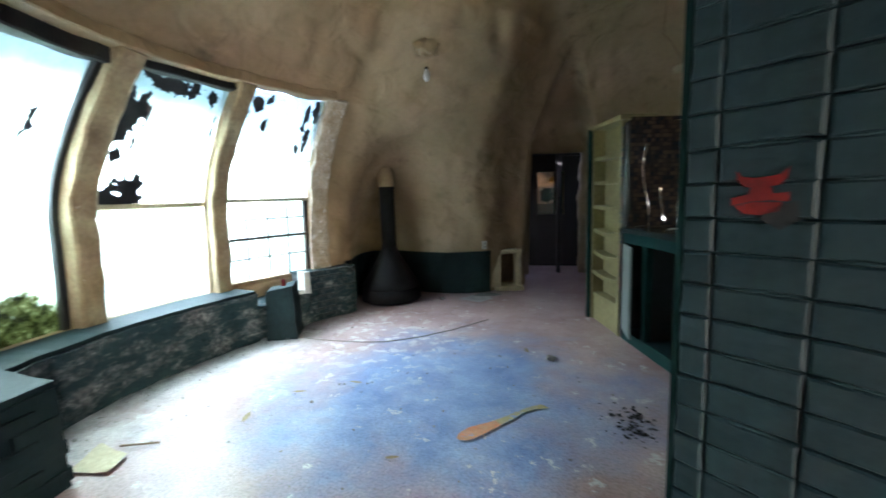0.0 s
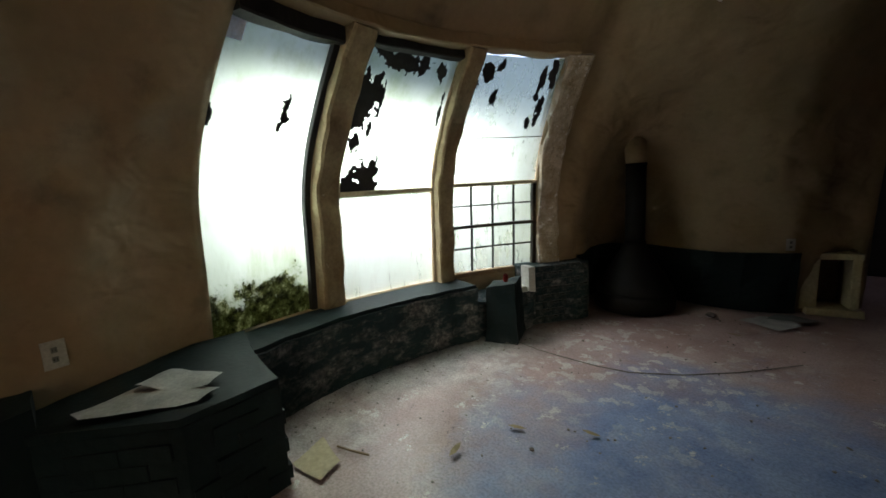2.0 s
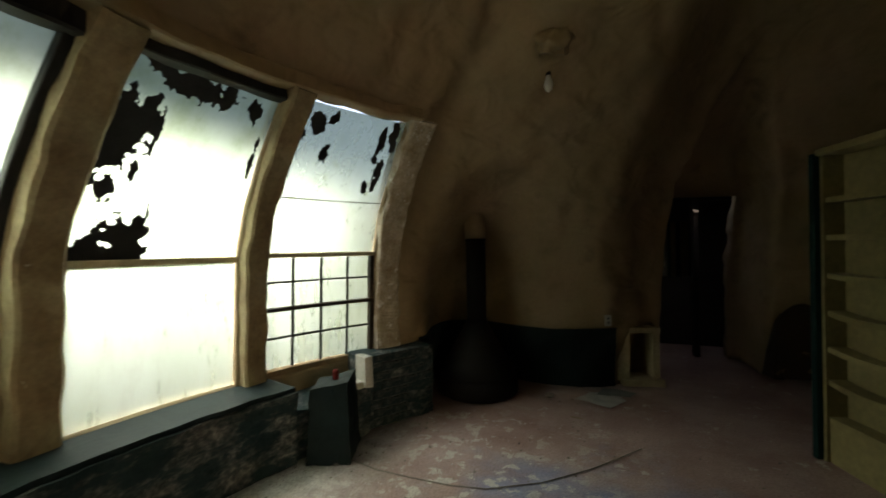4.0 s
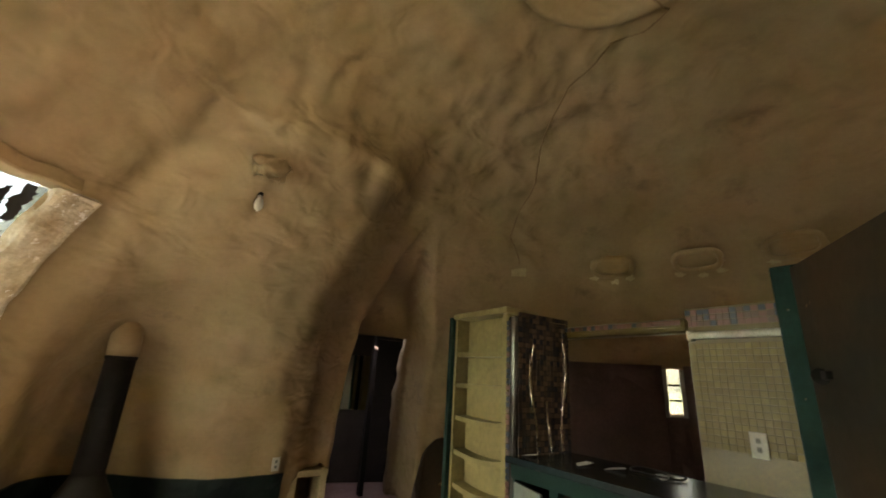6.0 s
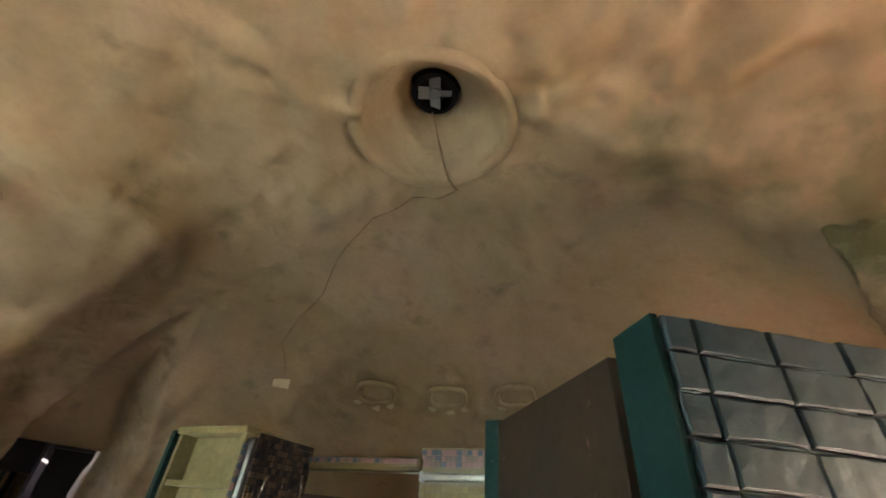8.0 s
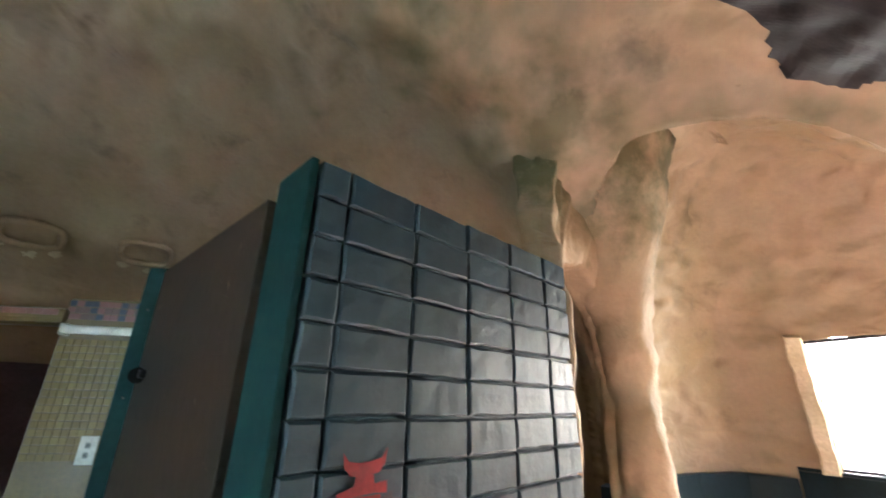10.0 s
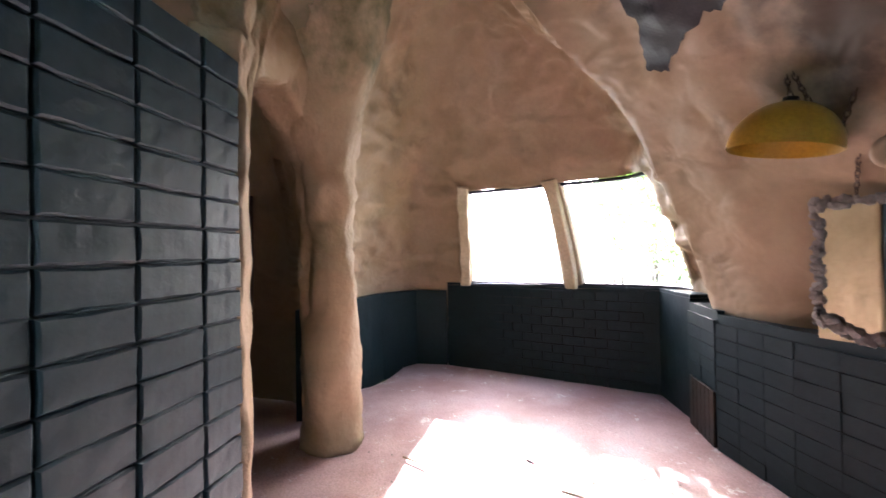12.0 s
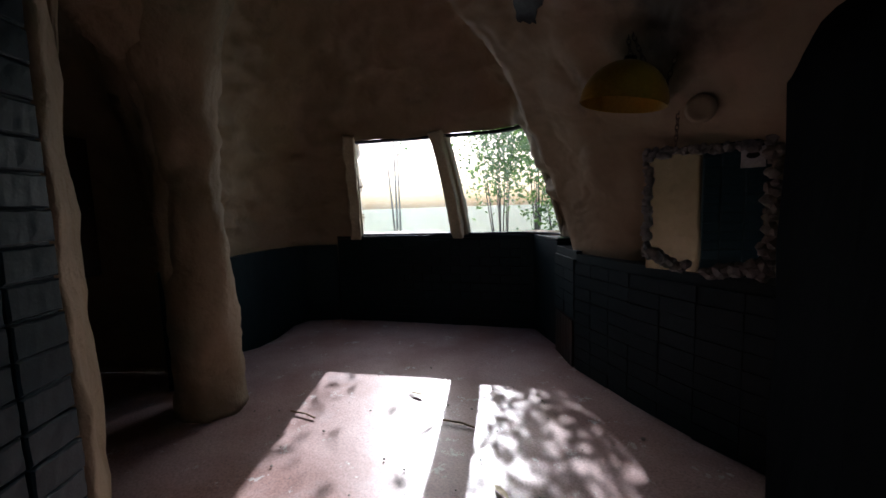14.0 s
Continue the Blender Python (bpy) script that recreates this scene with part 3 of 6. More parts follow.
# the slab ends in a curved edge before the bay's side wall, over a lower pit
PIT = [(-2.20, 5.99), (-1.845, 5.495), (-1.565, 5.171), (-1.33, 5.005), (-1.148, 4.976), (-0.9, 4.99), (-0.5, 5.05)]
for v in bm.verts:
    v.co.z += 0.006 * noise.noise(v.co * 1.3)
    if -2.2 < v.co.y < -0.5 and v.co.x > 4.7:
        d = v.co.x - table(PIT, v.co.y)
        if d > 0.05:
            v.co.z -= 0.2
        elif d > 0.0:
            v.co.x -= d
floor = part("floor", bm, FLOOR, smooth=True)
tagged(floor, "worn blue and pink painted concrete floor", "floor", kind="structure")
bm = bmesh.new()
bmesh.ops.create_grid(bm, x_segments=40, y_segments=40, size=400, matrix=Matrix.Translation((0, 0, -0.08)))
ground = part("ground", bm, GRASS)
tagged(ground, "rough grass ground outside", "ground", kind="structure")


# ---- windows of the main dome ----
def pane_strip(fn, th0, th1, z0, z1, inset, name, material, parent, label="", thick=0.006):
    """A sheet that follows the wall between two angles and heights."""
    bm = bmesh.new()
    nt_, nz = 10, 14
    g = [[[bm.verts.new(fn(th0 + (th1 - th0) * i / nt_, z0 + (z1 - z0) * j / nz, o, False)) for j in range(nz + 1)] for i in range(nt_ + 1)] for o in (inset, inset + thick)]
    for i in range(nt_):
        for j in range(nz):
            bm.faces.new((g[0][i][j], g[0][i][j + 1], g[0][i + 1][j + 1], g[0][i + 1][j]))
            bm.faces.new((g[1][i][j], g[1][i + 1][j], g[1][i + 1][j + 1], g[1][i][j + 1]))
    bmesh.ops.recalc_face_normals(bm, faces=bm.faces)
    return part(name, bm, material, parent, label, smooth=True)


def bar(fn, pts, wide, deep, name, material, parent, inset=0.0, lump=0.0):
    """A square bar along (angle, height) points of a wall."""
    bm = bmesh.new()
    rings = []
    for i, (t, z) in enumerate(pts):
        p = fn(t, z, inset, False)
        q0, q1 = pts[max(i - 1, 0)], pts[min(i + 1, len(pts) - 1)]
        d = (fn(q1[0], q1[1], inset, False) - fn(q0[0], q0[1], inset, False)).normalized()
        a = radians(t)
        n = Vector((math.cos(a), math.sin(a), 0))
        n = (n - d * n.dot(d)).normalized()
        s_ = d.cross(n)
        c = [p + s_ * wide / 2 * x + n * deep / 2 * y for x, y in ((-1, -0.8), (-0.8, -1), (0.8, -1), (1, -0.8), (1, 1), (-1, 1))]
        if lump:
            c = [v + lump * noise.noise_vector(v * 6) for v in c]
        rings.append([bm.verts.new(v) for v in c])
    for u, v in zip(rings, rings[1:]):
        for k in range(6):
            bm.faces.new((u[k], u[(k + 1) % 6], v[(k + 1) % 6], v[k]))
    bm.faces.new(rings[0])
    bm.faces.new(rings[-1])
    bmesh.ops.recalc_face_normals(bm, faces=bm.faces)
    return part(name, bm, material, parent)


def span(a, b, n=14):
    return [(a[0] + (b[0] - a[0]) * i / n, a[1] + (b[1] - a[1]) * i / n) for i in range(n + 1)]


def flake(fn, th, z, w, h, inset, parent, seed, name="flake"):
    """A torn patch of black coating stuck to a sheet."""
    bm = bmesh.new()
    rnd = random.Random(seed)
    n = 40
    mid = bm.verts.new(fn(th, z, inset, False))
    ring = []
    for i in range(n):
        a = math.tau * i / n
        k = 0.75 + 0.55 * noise.noise(Vector((math.cos(a) * 1.6 + seed * 3.1, math.sin(a) * 1.6, 0))) + rnd.uniform(-0.22, 0.22)
        ring.append(bm.verts.new(fn(th + w / 2 * k * math.cos(a), z + h / 2 * k * math.sin(a), inset, False)))
    for i in range(n):
        bm.faces.new((mid, ring[i], ring[(i + 1) % n]))
    return part(name, bm, SOOT, parent)


def torn_coat(fn, th0, th1, z0, z1, spots, parent, seed):
    """Torn black coating left on a sheet round some spots, with ragged holes."""
    bm = bmesh.new()
    na, nz = int((th1 - th0) / 0.13), int((z1 - z0) / 0.009)
    grid = {}
    for i in range(na + 1):
        for j in range(nz + 1):
            t, z = th0 + (th1 - th0) * i / na, z0 + (z1 - z0) * j / nz
            k = max(1 - ((t - a) / (0.62 * w)) ** 2 - ((z - b) / (0.62 * h)) ** 2 for a, b, w, h in spots)
            if k < -0.9:
                continue
            q = Vector((t / 1.5, z * 10, seed))
            k += 0.85 * noise.noise(q) + 0.75 * noise.noise(q * 2.3) + 0.55 * noise.noise(q * 5) - 0.12
            if k > 0:
                grid[i, j] = bm.verts.new(fn(t, z, 0.043, False))
    for i in range(na):
        for j in range(nz):
            q = [grid.get(k) for k in ((i, j), (i + 1, j), (i + 1, j + 1), (i, j + 1))]
            if all(q):
                bm.faces.new(q)
            elif sum(v is not None for v in q) == 3:
                bm.faces.new([v for v in q if v is not None])
    bmesh.ops.delete(bm, geom=[v for v in bm.verts if not v.link_faces], context="VERTS")
    ob = part("coating", bm, SOOT, parent, "torn black flaking coating")
    so = ob.modifiers.new("thick", "SOLIDIFY")
    so.thickness, so.offset = 0.003, 0.0


w = thing("window_1", "tall bowed window sheet with green algae at its foot", "window", kind="structure")
a0, a1 = WIN[0]
sheet_1 = pane_strip(dome1, a0, a1, SILL, HEAD, 0.05, "pane", PANE, w, "weathered translucent sheet with algae")
bar(dome1, span((a0 + 0.3, SILL), (a0 + 0.3, HEAD)), 0.05, 0.05, "window_frame", SOOT, w, 0.03)
bar(dome1, span((a0, HEAD - 0.035), (a1, HEAD - 0.035)), 0.13, 0.09, "window_frame", SOOT, w, 0.03, 0.02)
torn_coat(dome1, 189.7, 201.1, 1.6, 2.44, [(193.3, 1.98, 1.0, 0.14), (193.8, 1.88, 0.4, 0.05), (200.8, 1.91, 0.5, 0.12), (197.4, 2.41, 6, 0.07), (192.7, 2.41, 4, 0.09)], sheet_1, 8.0)
st_ = thing("sticker", "small blue sticker on the window sheet", "sticker")
pane_strip(dome1, 199.4, 200.9, 2.27, 2.40, 0.042, "paper", mat("blue_sticker", mottled((0.45, 0.55, 0.8), (0.6, 0.66, 0.8), 12, 60), 0.6), st_, thick=0.002)
w = thing("window_2", "two-part window with torn black coating over frosted sheets", "window", kind="structure")
a0, a1 = WIN[1]
sheet_2 = pane_strip(dome1, a0, a1, 1.43, HEAD, 0.05, "pane", PANE, w, "frosted sheet with black flakes")
pane_strip(dome1, a0, a1, SILL, 1.39, 0.05, "pane", PANE_PLAIN, w, "milky lower sheet")
bar(dome1, span((a0, 1.41), (a1, 1.41)), 0.04, 0.06, "window_rail", CREAM, w, 0.04)
bar(dome1, span((a0, HEAD - 0.02), (a1, HEAD - 0.02)), 0.08, 0.08, "window_frame", SOOT, w, 0.03, 0.02)
FL = [(184.6, 2.06, 3.4, 0.30), (183.3, 2.16, 1.6, 0.2), (185.6, 1.94, 1.2, 0.22), (184.6, 1.80, 1.3, 0.11), (183.0, 1.91, 0.6, 0.12), (183.3, 1.58, 2.6, 0.18), (181.8, 1.60, 1.5, 0.12),
      (184.4, 1.47, 5.2, 0.12), (182.0, 1.48, 2.4, 0.10), (179.8, 2.34, 5.5, 0.11), (183.6, 2.38, 2.5, 0.08), (174.7, 2.30, 1.4, 0.12), (182.2, 2.14, 0.5, 0.25), (186.3, 1.55, 0.7, 0.3), (173.4, 2.06, 0.5, 0.2), (181.1, 1.72, 0.3, 0.1)]
torn_coat(dome1, 172.8, 186.3, 1.43, 2.44, FL, sheet_2, 4.0)
w = thing("window_3", "steel-barred window with small panes below a frosted sheet", "window", kind="structure")
a0, a1 = WIN[2]
sheet_3 = pane_strip(dome1, a0, a1, 1.86, HEAD, 0.05, "pane", PANE_PLAIN, w)
pane_strip(dome1, a0, a1, 1.45, 1.855, 0.05, "pane", PANE_PLAIN, w)
bar(dome1, span((a0, 1.43), (a1, 1.43)), 0.035, 0.05, "window_rail", CREAM, w, 0.03)
bar(dome1, span((a0, 1.02), (a1, 1.02)), 0.03, 0.05, "meeting_rail", RUST, w, 0.03)
bar(dome1, span((a0, SILL + 0.02), (a1, SILL + 0.02)), 0.05, 0.06, "window_frame", WOOD, w, 0.03)
bar(dome1, span((a0 + 0.3, SILL), (a0 + 0.3, 1.43)), 0.04, 0.05, "window_frame", RUST, w, 0.03)
rows_z = [SILL + 0.04, 0.80, 1.02, 1.225, 1.42]
cols = [a0 + (a1 - a0) * k / 4 for k in range(5)]
for z in (0.80, 1.225):
    bar(dome1, span((a0, z), (a1, z)), 0.016, 0.02, "glazing_bar", BLACK, w, 0.04)
for t in cols[1:4]:
    bar(dome1, span((t, SILL), (t, 1.43)), 0.016, 0.02, "glazing_bar", BLACK, w, 0.04)
for zi in range(4):
    for ci in range(4):
        pane_strip(dome1, cols[ci] + 0.1, cols[ci + 1] - 0.1, rows_z[zi] + 0.008, rows_z[zi + 1] - 0.008, 0.05, "pane", PANE_PLAIN, w)
bar(dome1, span((a0, 1.858), (a1, 1.852)), 0.008, 0.012, "glazing_bar", RUST, w, 0.045)
torn_coat(dome1, 155.9, 169.8, 1.8, 2.44, [(167.8, 2.34, 2.0, 0.12), (165.7, 2.38, 1.4, 0.08), (165.6, 2.16, 1.1, 0.10), (158.5, 2.26, 1.2, 0.22), (157.8, 2.08, 1.2, 0.22), (159.0, 1.98, 0.8, 0.09), (168.9, 2.26, 0.8, 0.07), (156.9, 2.36, 1.4, 0.2)], sheet_3, 12.0)
# plaster over the bars between the windows, and the rough jamb beside the last
for name, t0, z0, wide in (("trim", 188.0, SILL, 0.20), ("trim", 171.3, SILL, 0.165)):
    m_ = bar(dome1, span((t0, SILL - 0.02), (t0, HEAD + 0.03), 24), wide, 0.13, name, BARPLASTER, None, -0.01, 0.02)
    tagged(m_, "cream plastered bar between window sheets", "trim", kind="structure")
m_ = bar(dome1, span((154.0, 0.55), (154.0, HEAD + 0.02), 60), 0.22, 0.09, "trim", JAMB, None, 0.0, 0.03)
tagged(m_, "rough crumbling plaster window jamb", "trim", kind="structure")
m_ = bar(dome1, span((203.0, HEAD + 0.05), (154.6, HEAD + 0.04), 40), 0.09, 0.12, "trim", PLASTER, None, 0.0, 0.02)
tagged(m_, "ochre plaster lip over the windows", "trim", kind="structure")


# ---- low walls that follow the domes ----
def band(fn, th0, th1, z0, z1, front, back, name, material, label, category="wall", lump=0.0, n=None, follow=False):
    """A wall block along a dome, from its front offset to its back offset."""
    n = n or max(4, int(abs(th1 - th0) / 1.2))
    nz = max(2, int((z1 - z0) / 0.06))
    bm = bmesh.new()
    cols_ = []
    for i in range(n + 1):
        t = th0 + (th1 - th0) * i / n
        col = []
        for j in range(nz + 1):
            z = z0 + (z1 - z0) * j / nz
            p = fn(t, z if follow else min(z, 0.2), front, follow)
            p.z = z
            col.append(p + lump * noise.noise_vector(p * 7))
        for o, z in ((back, z1), (back, z0)):
            p = fn(t, z if follow else min(z, 0.2), o, False)
            p.z = z
            col.append(p)
        cols_.append([bm.verts.new(p) for p in col])
    m_ = len(cols_[0])
    for u, v in zip(cols_, cols_[1:]):
        for k in range(m_):
            bm.faces.new((u[k], u[(k + 1) % m_], v[(k + 1) % m_], v[k]))
    bm.faces.new(cols_[0])
    bm.faces.new(cols_[-1])
    bmesh.ops.recalc_face_normals(bm, faces=bm.faces)
    ob = part(name, bm, material)
    return tagged(ob, label, category, kind="structure")


band(dome1, 206, 169.5, 0, 0.485, -0.38, 0.10, "wall_sill", WORN, "worn dark teal masonry sill wall under the windows", lump=0.02)
band(dome1, 169.5, 159.5, 0, 0.37, -0.36, 0.10, "wall_sill_broken", WORN, "broken stretch of teal masonry sill wall", lump=0.05)
band(dome1, 159.5, 148.5, 0, 0.58, -0.28, 0.10, "wall_sill_end", WORN, "chipped dark brick end of the sill wall", lump=0.025)
band(dome1, 206.5, 169.5, 0.487, 0.518, -0.36, 0.03, "sill_ledge", TEAL, "flat teal painted window ledge", "trim", lump=0.008)
band(dome1, 148.5, 116.6, 0, 0.61, -0.03, 0.05, "wall_dado", TEAL, "dark teal painted dado along the wall", follow=True)
def frame_at(x, y, deg, z=0.0):
    """A pose on the floor turned about the upright."""
    return pose(x, y, z, 0, 0, deg)


# ---- partition of painted bricks ----
P0, P1 = Vector((1.355, 0.535)), Vector((2.325, -0.135))
PLEN = (P1 - P0).length
PANG = math.degrees(math.atan2(P1.y - P0.y, P1.x - P0.x))
part_m = frame_at(P0.x, P0.y, PANG)
PTOP, PTH = 2.125, 0.18
partition = part("wall_partition", box(PLEN - 0.012, PTH - 0.012, PTOP - 0.006, part_m @ Matrix.Translation((PLEN / 2 + 0.003, PTH / 2 + 0.004, 0))), SLATE)
tagged(partition, "freestanding partition of blue-grey painted brick", "wall", kind="structure")
end = part("end_cap", box(0.022, PTH + 0.01, PTOP, part_m @ Matrix.Translation((-0.008, PTH / 2 + 0.004, 0)), 0.004), TEAL_EDGE, partition, "glossy teal painted end")

# ---- bench by the first window ----
bench = thing("brick_bench", "dark teal painted brick bench with chipped corners", "bench")
BENCH = [(-1.40, 0.25), (-1.32, -0.16), (-1.62, -0.62), (-2.30, -0.70), (-2.28, 0.32), (-1.82, 0.26)]
bm = prism(BENCH, 0, 0.53)
part("body", lumpy(bm, 0.012, 6, 5), TEAL, bench)
bm = prism([(x * 1.006 - 0.002, y * 1.02) for x, y in BENCH], 0.53, 0.565)
part("top_slab", lumpy(bm, 0.006, 6, 4), TEAL, bench, "scuffed flat top")
bench2 = thing("brick_bench", "low dark brick block against the wall", "bench")
bm = prism([(-1.66, -0.60), (-1.55, -0.95), (-1.75, -1.4), (-2.3, -1.3), (-2.3, -0.66)], 0, 0.66)
part("body", lumpy(bm, 0.012, 6, 4), TEAL, bench2)


def sheet(points, z, curl, name, material, parent, m=Matrix(), seed=0.0):
    """A curled sheet of paper from a plan outline."""
    bm = bmesh.new()
    vs = [bm.verts.new((x, y, 0)) for x, y in points]
    f = bm.faces.new(vs)
    bmesh.ops.triangulate(bm, faces=[f])
    bmesh.ops.subdivide_edges(bm, edges=bm.edges[:], cuts=4, use_grid_fill=True)
    for v in bm.verts:
        v.co.z = z + curl * (0.5 + noise.noise(Vector((v.co.x * 6 + seed, v.co.y * 6, seed))))
    bmesh.ops.transform(bm, matrix=m, verts=bm.verts)
    ob = part(name, bm, material, parent, smooth=True)
    return ob


papers = thing("newspaper", "crumpled old newspaper lying on the bench", "newspaper")
sheet([(-1.42, -0.08), (-1.46, 0.02), (-1.82, -0.18), (-1.70, -0.50), (-1.58, -0.47)], 0.568, 0.03, "sheet", PAPER, papers)
sheet([(-1.52, -0.02), (-1.60, 0.06), (-1.85, -0.12), (-1.78, -0.28), (-1.62, -0.2)], 0.588, 0.03, "sheet", PAPER, papers, seed=3.0)

# ---- pedestal with candle ----
ped = thing("pedestal", "small teal painted masonry pedestal before the sill", "pedestal")
pm = frame_at(-1.92, 2.47, -62)
bm = bmesh.new()
bmesh.ops.create_cube(bm, size=1.0)
bmesh.ops.subdivide_edges(bm, edges=bm.edges[:], cuts=5, use_grid_fill=True)
for v in bm.verts:
    z = v.co.z + 0.5
    wx = 0.30 - 0.07 * z if z < 1 else 0.225
    v.co = Vector((v.co.x * wx * (1.35 if z > 0.97 else 1.2), v.co.y * (0.30 - 0.04 * z), z * 0.53 + 0.05 * v.co.y * z))
    v.co += 0.015 * noise.noise_vector(v.co * 9)
bmesh.ops.transform(bm, matrix=pm, verts=bm.verts)
part("block", bm, TEAL, ped, smooth=False)
chip = thing("loose_brick", "white chipped brick in the broken sill", "brick")
qv = dome1(159.6, 0.3, -0.28, False)
part("block", lumpy(box(0.07, 0.16, 0.24, frame_at(qv.x, qv.y, 68, 0.37), 0.008), 0.012, 12), WHITE, chip)
chip = thing("loose_brick", "low white chipped brick in the broken sill", "brick")
qv = dome1(161.3, 0.3, -0.28, False)
part("block", lumpy(box(0.12, 0.14, 0.06, frame_at(qv.x, qv.y, 70, 0.37), 0.008), 0.012, 12), WHITE, chip)
candle = thing("candle", "short red wax candle standing on the pedestal", "candle")
bm = lathe([(0.022, 0), (0.023, 0.05), (0.020, 0.065), (0.014, 0.07), (0.012, 0.062)], 14)
bmesh.ops.transform(bm, matrix=Matrix.Translation((-1.90, 2.47, 0.535)), verts=bm.verts)
wax = part("wax", bm, RED, candle, smooth=True)
bm = tube([(-1.90, 2.47, 0.60), (-1.899, 2.47, 0.617)], 0.002, 5)
part("wick", bm, BLACK, wax)

# ---- fireplace hood ----
hood = thing("fireplace", "black iron cone fireplace with a straight flue", "fireplace")
hm = Matrix.Translation((-1.46, 4.08, 0))
bm = lathe([(0.36, 0.0), (0.41, 0.03), (0.41, 0.14), (0.385, 0.20)], 36)
bmesh.ops.transform(bm, matrix=hm, verts=bm.verts)
part("base_bowl", bm, BLACK, hood, smooth=True)
bm = lathe([(0.385, 0.195), (0.395, 0.22), (0.335, 0.32), (0.26, 0.44), (0.185, 0.57), (0.12, 0.69), (0.102, 0.74)], 36)
bmesh.ops.transform(bm, matrix=hm, verts=bm.verts)
part("hood", bm, BLACK, hood, smooth=True)
bm = tube([(-1.46, 4.08, 0.68), (-1.46, 4.08, 1.05), (-1.46, 4.08, 1.55)], 0.10, 24)
flue = part("flue", bm, BLACK, hood, smooth=True)
bm = tube([(-1.46, 4.08, 1.535), (-1.46, 4.08, 1.56)], 0.106, 24)
part("collar", bm, BLACK, flue)
cap = thing("flue_socket", "plaster socket where the flue enters the wall", "flue")
bm = tube([(-1.46, 4.08, 1.56), (-1.462, 4.084, 1.66), (-1.48, 4.11, 1.76), (-1.56, 4.21, 1.84), (-1.75, 4.42, 1.90)], [0.104, 0.106, 0.108, 0.12, 0.16], 20)
part("socket", lumpy(bm, 0.010, 8), PLASTER, cap, smooth=True)

# ---- wall niche ----
niche = thing("wall_niche", "white plastered square niche low in the wall", "niche")
na = 112.1
nc = dome1(na, 0.3, 0.0, False)
nm = frame_at(nc.x, nc.y, na + 90, 0)
for sx in (-0.155, 0.185):
    part("jamb", lumpy(box(0.07 if sx < 0 else 0.14, 0.22, 0.54, nm @ Matrix.Translation((sx * 1.0, 0.02, 0.04)), 0.008), 0.01, 9), CREAM, niche)
part("head", lumpy(box(0.40, 0.22, 0.06, nm @ Matrix.Translation((0, 0.02, 0.54)), 0.008), 0.01, 9), CREAM, niche)
part("sill", lumpy(box(0.42, 0.30, 0.07, nm @ Matrix.Translation((0, 0.05, 0.0)), 0.008), 0.012, 9), CREAM, niche)
part("back", box(0.36, 0.03, 0.60, nm @ Matrix.Translation((0, -0.29, 0.0))), WOOD, niche)
for sx in (-0.15, 0.15):
    part("cheek", box(0.02, 0.34, 0.62, nm @ Matrix.Translation((sx * 1.06, -0.12, 0.0))), WOOD, niche)
part("lid", box(0.32, 0.34, 0.02, nm @ Matrix.Translation((0, -0.12, 0.545))), WOOD, niche)
part("bottom", box(0.32, 0.34, 0.055, nm @ Matrix.Translation((0, -0.12, 0.0))), WOOD, niche)


# ---- hall behind the pointed recess ----
HALL = [(0.20, 5.35), (0.02, 7.06), (1.28, 7.18), (1.30, 5.72)]
for i, (a, b) in enumerate(((HALL[0], HALL[1]), (HALL[1], HALL[2]), (HALL[2], HALL[3]))):
    a, b = Vector(a), Vector(b)
    d = (b - a).normalized()
    n = Vector((-d.y, d.x)) * 0.1
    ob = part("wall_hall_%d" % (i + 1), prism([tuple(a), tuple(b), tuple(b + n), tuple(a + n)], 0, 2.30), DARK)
    tagged(ob, "dark hall wall", "wall", kind="structure")
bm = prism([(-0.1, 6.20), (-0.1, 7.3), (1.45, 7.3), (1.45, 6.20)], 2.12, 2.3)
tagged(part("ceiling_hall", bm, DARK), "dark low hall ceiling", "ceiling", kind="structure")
# unseen strips added to stop sky light leaking in beside the hall opening
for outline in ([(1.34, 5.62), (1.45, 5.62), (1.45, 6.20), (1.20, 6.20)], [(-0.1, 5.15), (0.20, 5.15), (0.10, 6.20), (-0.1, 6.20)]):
    tagged(part("ceiling_hall_side", prism(outline, 2.12, 2.3), DARK), "unseen dark strip closing the gap beside the hall opening against sky light", "ceiling", kind="structure")
dm = thing("door_1", "dark wooden door frame in the hall", "door", kind="structure")
for x, y in ((0.66, 6.46), (1.14, 6.58)):
    part("jamb", box(0.06, 0.12, 2.03, frame_at(x, y, 12), 0.004), BLACK, dm)
part("head", box(0.55, 0.12, 0.07, frame_at(0.9, 6.52, 12, 2.03), 0.004), BLACK, dm)
hmir = thing("wall_mirror", "small framed mirror on the dark hall wall", "mirror")
hmm = frame_at(0.48, 7.087, 5.4, 1.0)
part("glass", box(0.50, 0.008, 0.80, hmm), MIRROR, hmir)
for sx in (-0.26, 0.26):
    part("frame", box(0.03, 0.02, 0.86, hmm @ Matrix.Translation((sx, 0, -0.03)), 0.003), DARK, hmir)
for sz in (-0.03, 0.80):
    part("frame", box(0.50, 0.02, 0.03, hmm @ Matrix.Translation((0, 0, sz)), 0.003), DARK, hmir)
arch_stain = thing("arched_panel", "round-topped brown painted panel on the plaster", "panel")
bm = bmesh.new()
outline = [dome1(92.4 - 9.0 * k / 10, 0.02, -0.07, False) for k in range(11)] + [dome1(83.4 + 9.0 * (0.5 - 0.5 * math.cos(math.pi * k / 12)), 0.80 * math.sin(math.pi * k / 12) ** 0.8 + 0.03, -0.07, False) for k in range(1, 12)]
